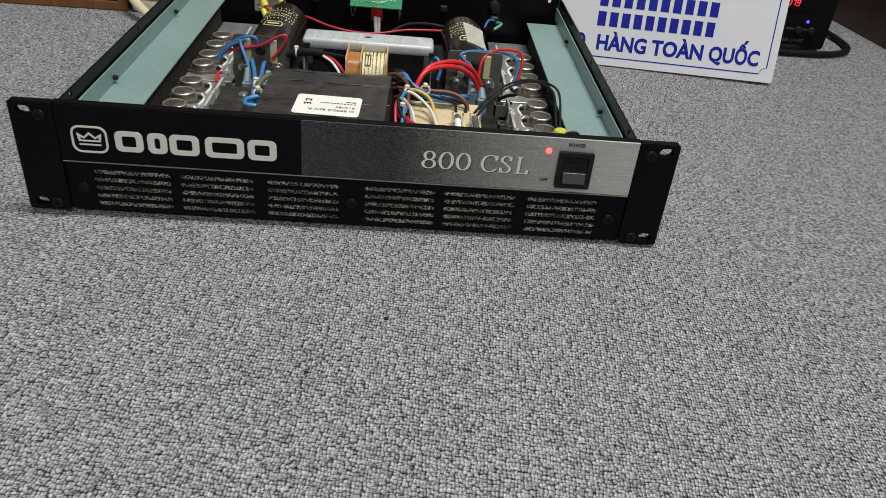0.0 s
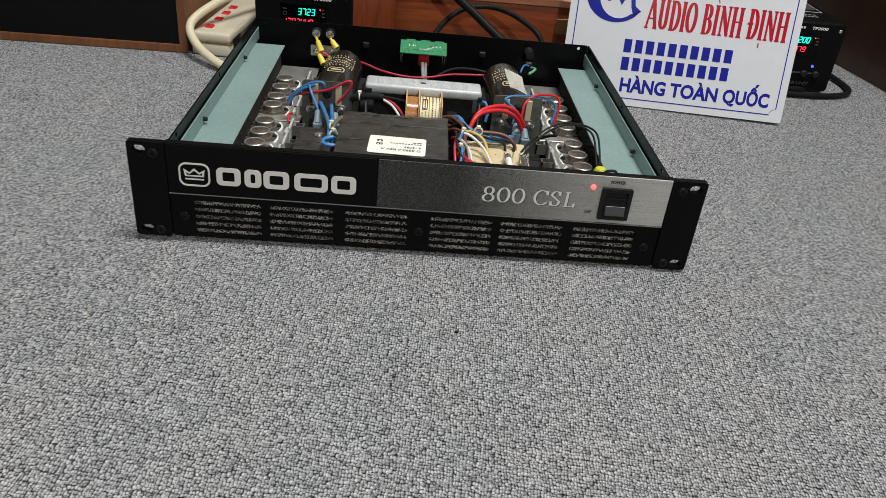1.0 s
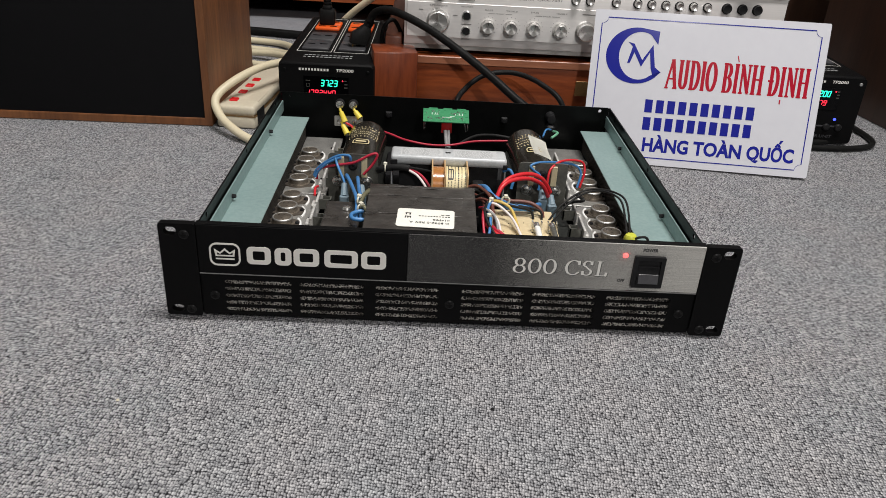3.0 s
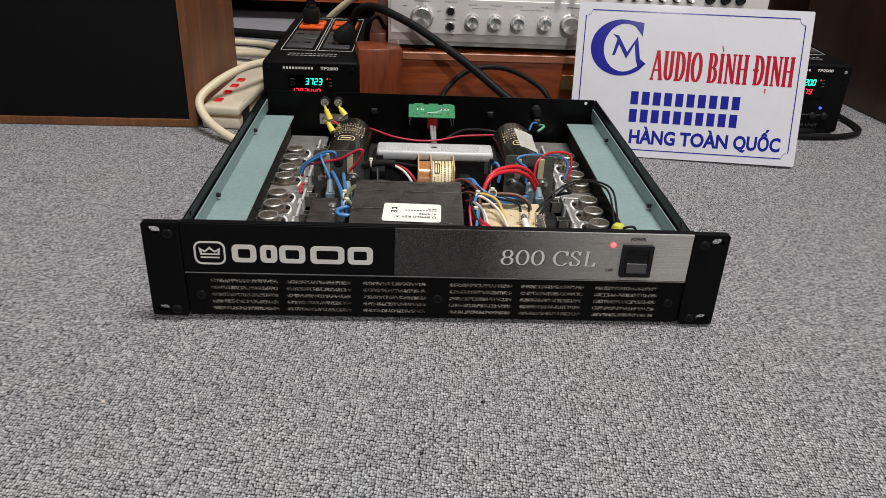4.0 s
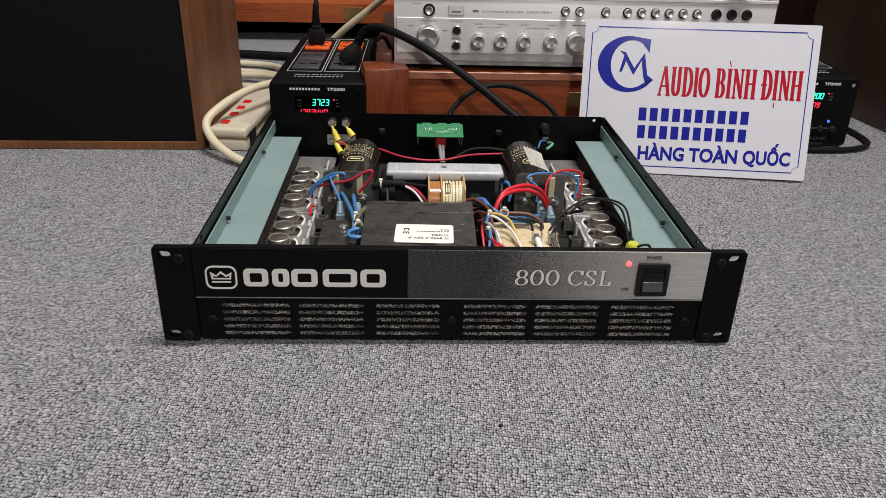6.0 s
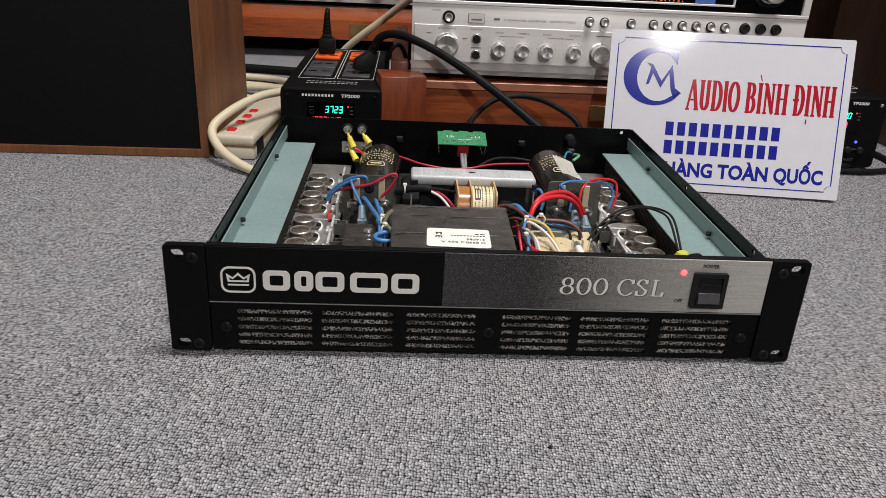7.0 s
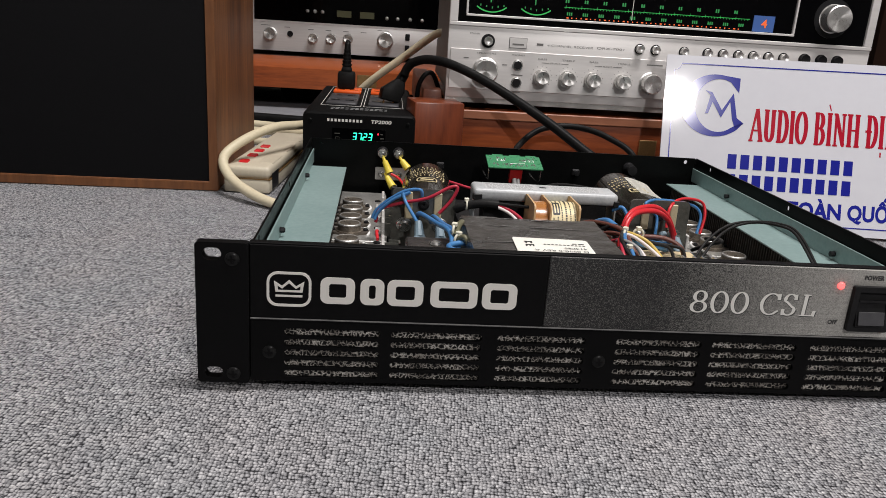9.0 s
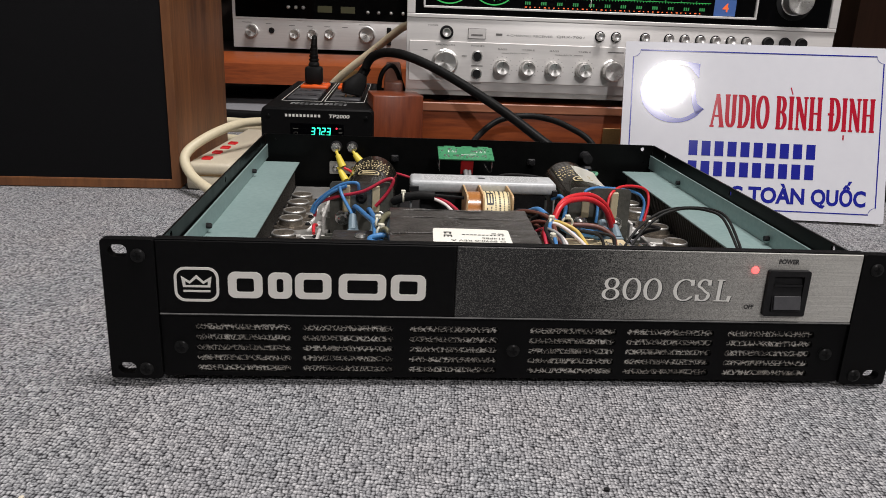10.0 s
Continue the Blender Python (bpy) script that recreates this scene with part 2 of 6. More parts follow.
WIRE = {
    "red": surf("red_wire_insulation", (0.55, 0.012, 0.02), (0.70, 0.03, 0.04), 0.35, 0, 90),
    "darkred": surf("dark_red_wire_insulation", (0.40, 0.018, 0.04), (0.52, 0.03, 0.06), 0.35, 0, 90),
    "blue": surf("blue_wire_insulation", (0.035, 0.16, 0.40), (0.08, 0.25, 0.52), 0.35, 0, 90),
    "black": surf("black_wire_insulation", (0.012, 0.012, 0.012), (0.03, 0.03, 0.03), 0.4, 0, 90),
    "brown": surf("brown_wire_insulation", (0.11, 0.035, 0.025), (0.17, 0.06, 0.045), 0.4, 0, 90),
    "white": surf("white_wire_insulation", (0.68, 0.62, 0.60), (0.8, 0.74, 0.72), 0.4, 0, 90),
    "yellow": surf("ochre_wire_insulation", (0.55, 0.38, 0.08), (0.66, 0.48, 0.14), 0.4, 0, 90),
    "olive": surf("olive_wire_insulation", (0.10, 0.10, 0.06), (0.16, 0.15, 0.09), 0.4, 0, 90),
    "green": surf("green_wire_insulation", (0.12, 0.36, 0.22), (0.2, 0.45, 0.3), 0.4, 0, 90),
    "grey": surf("grey_ribbon_insulation", (0.20, 0.20, 0.20), (0.3, 0.3, 0.3), 0.5, 0, 90),
}
M_CLEARBLUE = surf("bluish_clear_sleeve", (0.13, 0.20, 0.25), (0.24, 0.32, 0.37), 0.55, 0, 120)
M_CORD = surf("black_rubber_cord", (0.006, 0.006, 0.006), (0.014, 0.014, 0.014), 0.42, 0, 60)
M_BEIGE = surf("beige_plastic", (0.58, 0.52, 0.40), (0.68, 0.62, 0.49), 0.45, 0, 30)
M_CREAM = surf("cream_cable_sheath", (0.66, 0.58, 0.40), (0.76, 0.68, 0.49), 0.42, 0, 40)
M_REDSW = plain("red_lit_switch", (0.60, 0.015, 0.02), 0.2, 0, 0.10)
M_REDPL = plain("red_plastic", (0.45, 0.02, 0.02), 0.3)
M_ORANGEPL = surf("orange_plastic", (0.82, 0.10, 0.012), (0.90, 0.14, 0.02), 0.4, 0, 60)
M_CLOTH = surf("black_grille_cloth", (0.0065, 0.0065, 0.0072), (0.0125, 0.0125, 0.0138), 0.9, 0, 900, bump=0.0003)
M_WALNUT = wood("walnut_veneer", (0.080, 0.027, 0.009), (0.29, 0.112, 0.036), 0.5, 12, "z", 0.04)
M_WALNUT_F = wood("walnut_edge", (0.100, 0.035, 0.012), (0.25, 0.098, 0.033), 0.46, 12, "z", 0.08)
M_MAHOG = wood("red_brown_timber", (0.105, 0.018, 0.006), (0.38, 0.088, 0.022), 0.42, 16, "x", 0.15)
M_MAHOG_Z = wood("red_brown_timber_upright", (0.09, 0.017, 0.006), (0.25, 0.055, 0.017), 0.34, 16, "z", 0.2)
M_DARKWOOD = wood("dark_brown_veneer", (0.016, 0.007, 0.004), (0.045, 0.020, 0.011), 0.45, 9, "z", 0.2)
M_SILVER = surf("brushed_silver_panel", (0.69, 0.67, 0.655), (0.79, 0.77, 0.755), 0.40, 0.25, 40, (0.05, 1, 1), rough_var=0.05)
M_KNOB = surf("spun_aluminium", (0.62, 0.61, 0.59), (0.82, 0.81, 0.79), 0.30, 0.85, 90)
spun = M_KNOB.node_tree.nodes["Principled BSDF"]
spun.inputs["Anisotropic"].default_value = 0.8
tangent = M_KNOB.node_tree.nodes.new("ShaderNodeTangent")
tangent.direction_type, tangent.axis = "RADIAL", "Y"
M_KNOB.node_tree.links.new(tangent.outputs[0], spun.inputs["Tangent"])
M_DIALGLASS = plain("black_dial_glass", (0.0015, 0.0015, 0.002), 0.08)
M_DIALGLASS.node_tree.nodes["Principled BSDF"].inputs["Specular IOR Level"].default_value = 0.18
M_DIALGREEN = plain("green_dial_print", (0.03, 0.42, 0.09), 0.4, 0, 0.25)
M_DIALDIM = plain("dim_green_dial_print", (0.03, 0.30, 0.08), 0.4, 0, 0.16)
M_DIALRED = plain("orange_dial_print", (0.9, 0.16, 0.04), 0.4, 0, 0.38)
M_SEG_GREEN = plain("green_segment", (0.02, 0.95, 0.55), 0.4, 0, 1.6)
M_SEG_RED = plain("red_segment", (1.0, 0.03, 0.06), 0.4, 0, 1.4)
M_BLUELIT = plain("blue_lit_window", (0.06, 0.13, 0.36), 0.3, 0, 0.16)
M_BLUELED = plain("blue_led", (0.05, 0.08, 1.0), 0.3, 0, 2.5)
M_METERLIT = plain("olive_meter_face", (0.15, 0.16, 0.075), 0.4, 0, 0.01)
M_BOARD = surf("white_acrylic_board", (0.66, 0.665, 0.715), (0.70, 0.705, 0.75), 0.07, 0, 8, rough_var=0.02, coat=0.5)
M_SIGNBLUE = plain("blue_vinyl", (0.015, 0.02, 0.27), 0.12)
M_SIGNRED = plain("red_vinyl", (0.42, 0.012, 0.03), 0.12)
M_BRASS = surf("tarnished_brass", (0.22, 0.13, 0.05), (0.33, 0.20, 0.08), 0.45, 0.6, 60)
M_WALL = surf("off_white_wall_paint", (0.62, 0.61, 0.58), (0.68, 0.67, 0.64), 0.8, 0, 5)
M_GREYCLOTH = surf("grey_fabric", (0.20, 0.205, 0.225), (0.30, 0.305, 0.325), 0.9, 0, 40)

# ---- shape helpers ----


def mesh_from(bm, material, name):
    me = bpy.data.meshes.new(name)
    bmesh.ops.recalc_face_normals(bm, faces=bm.faces)
    bm.to_mesh(me)
    bm.free()
    me.materials.append(material)
    me.polygons.foreach_set("use_smooth", [True] * len(me.polygons))
    me.set_sharp_from_angle(angle=radians(32))
    return me


def part(name, bm, material, parent=None, label="", m=None):
    ob = new(name, mesh_from(bm, material, name))
    ob.parent = parent
    if m is not None:
        ob.matrix_basis = m
    if label:
        tagged(ob, label)
    return ob


def again(ob, parent, m):
    """The same piece once more, on the same mesh."""
    o = new(ob.name.split(".")[0], ob.data)
    o.parent = parent
    o.matrix_basis = m
    if "label" in ob:
        o["label"] = ob["label"]
    for ch in ob.children:
        again(ch, o, ch.matrix_basis.copy())
    return o


def thing(name, label, category, m=None, group="", kind=""):
    ob = new(name)
    ob.empty_display_size = 0.05
    if m is not None:
        ob.matrix_basis = m
    return tagged(ob, label, category, group, kind)


def join(*bms):
    out = bmesh.new()
    for b in bms:
        me = bpy.data.meshes.new("tmp")
        b.to_mesh(me)
        b.free()
        out.from_mesh(me)
        bpy.data.meshes.remove(me)
    return out


def box(x0, x1, y0, y1, z0, z1, r=0.0, seg=2):
    bm = bmesh.new()
    bmesh.ops.create_cube(bm, size=1)
    for v in bm.verts:
        v.co = Vector((x0 + (v.co.x + 0.5) * (x1 - x0), y0 + (v.co.y + 0.5) * (y1 - y0), z0 + (v.co.z + 0.5) * (z1 - z0)))
    if r:
        bmesh.ops.bevel(bm, geom=bm.edges[:], offset=r, segments=seg, profile=0.5, affect="EDGES", clamp_overlap=True)
    return bm


def lathe(profile, axis="z", n=24, at=(0, 0, 0)):
    """A turned solid: (radius, height) pairs along an axis."""
    bm = bmesh.new()
    rings = []
    for r, h in profile:
        rings.append([bm.verts.new((r * math.cos(2 * math.pi * i / n), r * math.sin(2 * math.pi * i / n), h)) for i in range(n)] if r > 1e-7 else [bm.verts.new((0, 0, h))])
    for a, b in zip(rings, rings[1:]):
        for i in range(n):
            j = (i + 1) % n
            if len(a) == 1 and len(b) == 1:
                continue
            if len(a) == 1:
                bm.faces.new((a[0], b[j], b[i]))
            elif len(b) == 1:
                bm.faces.new((a[i], a[j], b[0]))
            else:
                bm.faces.new((a[i], a[j], b[j], b[i]))
    for ring in (rings[0], rings[-1]):
        if len(ring) > 1:
            bm.faces.new(ring)
    turn = {"z": Matrix(), "y": pose(0, 0, 0, -90), "-y": pose(0, 0, 0, 90), "x": pose(0, 0, 0, 0, 90)}[axis]
    bmesh.ops.transform(bm, matrix=Matrix.Translation(at) @ turn, verts=bm.verts)
    return bm


def rod(a, b, r, n=12, r2=None):
    a, b = Vector(a), Vector(b)
    d = b - a
    bm = lathe([(0, 0), (r, 0), (r if r2 is None else r2, d.length), (0, d.length)], n=n)
    bmesh.ops.transform(bm, matrix=Matrix.Translation(a) @ d.to_track_quat("Z", "Y").to_matrix().to_4x4(), verts=bm.verts)
    return bm


def tube(points, r, n=8, steps=7, closed=False):
    """A round wire through the points, on a smooth curve."""
    p = [Vector(q) for q in points]
    n = max(n, 12)
    out = []
    k = len(p)
    for i in range(k if closed else k - 1):
        a, b, c, d = (p[(i + o) % k] if closed else p[min(max(i + o, 0), k - 1)] for o in (-1, 0, 1, 2))
        for s in range(steps):
            u = s / steps
            out.append(0.5 * (2 * b + (c - a) * u + (2 * a - 5 * b + 4 * c - d) * u * u + (3 * b - a - 3 * c + d) * u ** 3))
    if not closed:
        out.append(p[-1])
    bm = bmesh.new()
    side = None
    rings = []
    for i, q in enumerate(out):
        nxt, prv = out[(i + 1) % len(out)] if closed or i + 1 < len(out) else q, out[i - 1] if closed or i else q
        t = (nxt - prv).normalized()
        if side is None:
            side = t.orthogonal().normalized()
        side = (side - t * side.dot(t)).normalized()
        up = t.cross(side)
        rings.append([bm.verts.new(q + r * (math.cos(2 * math.pi * j / n) * side + math.sin(2 * math.pi * j / n) * up)) for j in range(n)])
    pairs = list(zip(rings, rings[1:])) + ([(rings[-1], rings[0])] if closed else [])
    for a, b in pairs:
        for j in range(n):
            bm.faces.new((a[j], a[(j + 1) % n], b[(j + 1) % n], b[j]))
    if not closed:
        bm.faces.new(rings[0])
        bm.faces.new(rings[-1])
    return bm


def rrect(cx, cy, w, h, r, n=5):
    r = min(r, w / 2 - 1e-6, h / 2 - 1e-6)
    pts = []
    for qx, qy, a0 in ((1, 1, 0), (-1, 1, 90), (-1, -1, 180), (1, -1, 270)):
        for i in range(n + 1):
            a = radians(a0 + 90 * i / n)
            pts.append((cx + qx * (w / 2 - r) + r * math.cos(a), cy + qy * (h / 2 - r) + r * math.sin(a)))
    return pts


def ring_points(cx, cy, r, n=16):
    return [(cx + r * math.cos(2 * math.pi * i / n), cy + r * math.sin(2 * math.pi * i / n)) for i in range(n)]


TO_XZ = pose(0, 0, 0, 90)


def baked(curve):
    ob = bpy.data.objects.new("tmp", curve)
    scene.collection.objects.link(ob)
    bpy.context.view_layer.update()
    dg = bpy.context.evaluated_depsgraph_get()
    me = bpy.data.meshes.new_from_object(ob.evaluated_get(dg))
    bm = bmesh.new()
    bm.from_mesh(me)
    bpy.data.meshes.remove(me)
    bpy.data.objects.remove(ob)
    bpy.data.curves.remove(curve)
    return bm


def plate(loops, thick, m=None):
    """A flat plate cut out of loops (the first is the rim, the others holes), lying in x and z, thick along y, front at y = 0."""
    cu = bpy.data.curves.new("tmp", "CURVE")
    cu.dimensions, cu.fill_mode, cu.extrude = "2D", "BOTH", thick / 2
    for loop in loops:
        s = cu.splines.new("POLY")
        s.points.add(len(loop) - 1)
        for pt, (x, y) in zip(s.points, loop):
            pt.co = (x, y, 0, 1)
        s.use_cyclic_u = True
    bm = baked(cu)
    bmesh.ops.remove_doubles(bm, verts=bm.verts, dist=1e-6)
    bmesh.ops.transform(bm, matrix=(m or Matrix()) @ Matrix.Translation((0, thick / 2, 0)) @ TO_XZ, verts=bm.verts)
    return bm


def text(body, x, z, height, width=None, y=0.0, bold=0.0, shear=0.0, thick=0.0002, align="LEFT"):
    """Lettering in the x-z plane facing -y; height is that of a capital."""
    cu = bpy.data.curves.new("tmp", "FONT")
    cu.body, cu.size, cu.offset, cu.shear, cu.extrude, cu.align_x = body, 1.0, bold, shear, 0.0, align
    cu.resolution_u = 3
    bm = baked(cu)
    xs = [v.co.x for v in bm.verts]
    sz = height / 0.69
    sx = width / (max(xs) - min(xs)) if width else sz
    x0 = min(xs) if width else 0
    for v in bm.verts:
        v.co = Vector((x + (v.co.x - x0) * sx, y, z + v.co.y * sz))
    return bm


def arc(cx, cz, rx, rz, a0, a1, n=14):
    return [(cx + rx * math.cos(radians(a0 + (a1 - a0) * i / n)), cz + rz * math.sin(radians(a0 + (a1 - a0) * i / n))) for i in range(n + 1)]


# strokes of capitals and numerals in a unit box, drawn with a pen that is broad on upright strokes
GLYPHS = {
    "A": [[(0.13, 0.03), (0.47, 0.97)], [(0.50, 1.0), (0.84, 0.03)], [(0.27, 0.34), (0.70, 0.34)], [(0.0, 0.03), (0.30, 0.03)], [(0.64, 0.03), (1.0, 0.03)]],
    "U": [[(0.24, 0.97), (0.24, 0.32)] + arc(0.50, 0.30, 0.26, 0.26, 180, 360) + [(0.76, 0.34), (0.76, 0.97)], [(0.04, 0.97), (0.44, 0.97)], [(0.60, 0.97), (0.96, 0.97)]],
    "D": [[(0.24, 0.0), (0.24, 1.0)], [(0.24, 0.965), (0.44, 0.965)] + arc(0.44, 0.5, 0.40, 0.465, 90, -90) + [(0.24, 0.035)], [(0.02, 0.03), (0.30, 0.03)], [(0.02, 0.97), (0.30, 0.97)]],
    "I": [[(0.5, 0.0), (0.5, 1.0)], [(0.08, 0.03), (0.92, 0.03)], [(0.08, 0.97), (0.92, 0.97)]],
    "O": [arc(0.5, 0.5, 0.38, 0.47, 0, 360, 28)],
    "B": [[(0.24, 0.0), (0.24, 1.0)], [(0.24, 0.965), (0.48, 0.965)] + arc(0.48, 0.745, 0.27, 0.22, 90, -90) + [(0.24, 0.525)], [(0.24, 0.515), (0.50, 0.515)] + arc(0.50, 0.275, 0.32, 0.24, 90, -90) + [(0.24, 0.035)], [(0.02, 0.03), (0.30, 0.03)], [(0.02, 0.97), (0.30, 0.97)]],
    "N": [[(0.20, 0.0), (0.20, 1.0)], [(0.20, 0.98), (0.80, 0.04)], [(0.80, 0.0), (0.80, 1.0)], [(0.03, 0.03), (0.38, 0.03)], [(0.03, 0.97), (0.26, 0.97)], [(0.63, 0.97), (0.98, 0.97)]],
    "H": [[(0.22, 0.0), (0.22, 1.0)], [(0.78, 0.0), (0.78, 1.0)], [(0.22, 0.51), (0.78, 0.51)], [(0.02, 0.03), (0.42, 0.03)], [(0.02, 0.97), (0.42, 0.97)], [(0.58, 0.03), (0.98, 0.03)], [(0.58, 0.97), (0.98, 0.97)]],
    "8": [arc(0.5, 0.74, 0.32, 0.235, 0, 360, 24), arc(0.5, 0.265, 0.40, 0.245, 0, 360, 24)],
    "0": [arc(0.5, 0.5, 0.40, 0.475, 0, 360, 28)],
    "C": [arc(0.55, 0.5, 0.46, 0.475, 48, 316, 26), [(0.88, 0.97), (0.90, 0.70)], [(0.86, 0.16), (0.97, 0.20)]],
    "S": [arc(0.50, 0.74, 0.34, 0.235, 28, 200, 14) + [(0.36, 0.60), (0.66, 0.42)] + arc(0.48, 0.26, 0.37, 0.235, 25, -150, 14), [(0.80, 0.97), (0.83, 0.72)], [(0.13, 0.30), (0.16, 0.02)]],
    "L": [[(0.30, 0.0), (0.30, 1.0)], [(0.30, 0.03), (0.90, 0.03)], [(0.93, 0.0), (0.99, 0.26)], [(0.06, 0.03), (0.40, 0.03)], [(0.06, 0.97), (0.56, 0.97)]],
}


def serif_glyph(ch, x, z, w, h, y, thick, thin, slant=0.0):
    """One letter with broad and fine strokes: thick and thin are parts of its height."""
    bm = bmesh.new()
    for k, stroke in enumerate(GLYPHS[ch]):
        pts = [Vector((px * w, pz * h)) for px, pz in stroke]
        rows = []
        closed = (pts[0] - pts[-1]).length < 1e-6
        for i, p in enumerate(pts):
            a, b = (pts[i - 1] if i else (pts[-2] if closed else p)), (pts[i + 1] if i + 1 < len(pts) else (pts[1] if closed else p))
            d = (b - a).normalized()
            half = h * (thin + (thick - thin) * abs(d.y) ** 1.6) / 2
            if ch in "AN" and k == 0:
                half = h * thin / 2 * 1.25
            if ch == "N" and k == 2:
                half = h * thin / 2 * 1.25
            side = Vector((-d.y, d.x)) * half
            rows.append([bm.verts.new((x + q.x + slant * q.y, y - 0.00002 * k, z + q.y)) for q in (p + side, p - side)])
        for (a0, a1), (b0, b1) in zip(rows, rows[1:]):
            bm.faces.new((a0, a1, b1, b0))
    return bm


def bars(rows, y=0.0, thick=0.0002):
    """Plain printed bars: (x, z, width, height)."""
    return join(*[box(x, x + w, y - thick, y, z, z + h) for x, z, w, h in rows])


def move(bm, m):
    bmesh.ops.transform(bm, matrix=m, verts=bm.verts)
    return bm


def screw_bm(r=0.003, h=0.0015):
    """A cross-head screw, head towards -y."""
    return lathe([(0, 0), (r, 0), (r, h * 0.35), (r * 0.82, h * 0.8), (r * 0.55, h), (r * 0.45, h * 1.03), (0, h * 1.03)], "-y", 20)


def cross_bm(r, h):
    """The cross-shaped slot of a screw head."""
    return join(box(-r * 0.55, r * 0.55, -h * 1.12, -h * 0.5, -r * 0.14, r * 0.14), box(-r * 0.14, r * 0.14, -h * 1.14, -h * 0.5, -r * 0.55, r * 0.55))


# ---- setting ----
def setting(name, bm, material, label, category):
    return tagged(part(name, bm, material), label, category, kind="structure")


bm = bmesh.new()
bmesh.ops.create_grid(bm, x_segments=2, y_segments=2, size=1)
for v in bm.verts:
    v.co = Vector((v.co.x * 3.2, v.co.y * 4.0 - 1.9, 0))
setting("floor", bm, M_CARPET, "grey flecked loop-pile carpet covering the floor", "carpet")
setting("wall_north", box(-3.3, 3.3, 2.1, 2.2, 0, 2.7), M_WALL, "off-white painted wall behind the hi-fi racks", "wall")
setting("wall_south", box(-3.3, 3.3, -6.0, -5.9, 0, 2.7), M_WALL, "off-white painted wall closing the room", "wall")
setting("wall_west", box(-3.3, -3.2, -5.9, 2.1, 0, 2.7), M_WALL, "off-white painted wall closing the room", "wall")
setting("wall_east", box(3.2, 3.3, -5.9, 2.1, 0, 2.7), M_WALL, "off-white painted wall closing the room", "wall")
setting("ceiling", box(-3.3, 3.3, -6.0, 2.2, 2.7, 2.8), M_WALL, "off-white plain ceiling", "ceiling")

# ---- amplifier ----
amp = thing("power_amplifier", "black rack power amplifier with its lid off, on carpet", "amplifier", pose(0, 0, 0.0005, 0, 0.3, 0))

# chassis
chassis = part("chassis_floor", box(-0.2105, 0.2105, 0.004, 0.394, 0.004, 0.006), M_BLACK_IN, amp)
SIDE = pose(0, 0, 0, 0, 0, 90)
wall_holes = {-1: [(0.355, 0.083), (0.19, 0.083), (0.03, 0.0845)], 1: [(0.355, 0.083), (0.19, 0.083), (0.03, 0.0845)]}
for s in (-1, 1):
    loops = [rrect(0.199, 0.0465, 0.392, 0.083, 0.001, 1)] + [ring_points(y, z, 0.0024, 12) for y, z in wall_holes[s]]
    bm = plate(loops, 0.0014, SIDE)
    move(bm, Matrix.Translation((s * 0.2112 + 0.0007, 0, 0)))
    part("side_wall", bm, M_BLACK_IN, amp)
rear_holes = [ring_points(0.199, 0.0835, 0.0021, 12), ring_points(-0.199, 0.0835, 0.0015, 12)]
part("rear_wall", plate([rrect(0, 0.0465, 0.4205, 0.083, 0.001, 1)] + rear_holes, 0.0014, Matrix.Translation((0, 0.3935, 0))), M_BLACK_IN, amp)
part("inner_front_wall", box(-0.2105, 0.2105, 0.0105, 0.012, 0.006, 0.0875), M_BLACK_IN, amp)

# front: black ears, nameplate, vented lower plate
for s in (-1, 1):
    loops = [rrect(s * 0.2263, 0.0475, 0.030, 0.087, 0.0022, 4), rrect(s * 0.2318, 0.0841, 0.0106, 0.0074, 0.0036, 6), rrect(s * 0.2318, 0.0106, 0.0106, 0.0070, 0.0034, 6)]
    bm = plate(loops, 0.0065, Matrix.Translation((0, -0.003, 0)))
    ear = part("rack_ear", bm, M_BLACK, amp)
    if s < 0:
        ear_screw = part("screw", screw_bm(0.0041, 0.0014), M_SCREW, ear, "", pose(s * 0.2205, -0.0031, 0.0815))
        part("cross_slot", cross_bm(0.0041, 0.0014), M_PRINT_BLACK, ear_screw)
    else:
        again(ear_screw, ear, pose(s * 0.2205, -0.0031, 0.0815))
    again(ear_screw, ear, pose(s * 0.2205, -0.0031, 0.0102))

plate_ob = part("nameplate", join(box(-0.0375, 0.2108, -0.0026, 0.003, 0.0463, 0.0908, 0.0004, 1)), M_PLATE, amp, "brushed metal nameplate fading from screened dark to bare silver")
part("black_panel", box(-0.2108, -0.0377, -0.0026, 0.003, 0.0463, 0.0908, 0.0004, 1), M_PRINT_BLACK, amp)
part("panel_rim", join(box(-0.2108, 0.2108, -0.0030, 0.0005, 0.0445, 0.0461, 0.0006, 2), box(-0.2112, 0.2112, -0.0022, 0.0035, 0.0909, 0.0918, 0.0003, 1)), M_BLACK, amp)
# highlight of the bevelled rim, drawn as a thin paler strip
part("rim_highlight", box(-0.2105, 0.2105, -0.0033, -0.0026, 0.0456, 0.0462), M_RIM_GLINT, amp, "thin grey strip painted as the highlight on the rim under the nameplate")

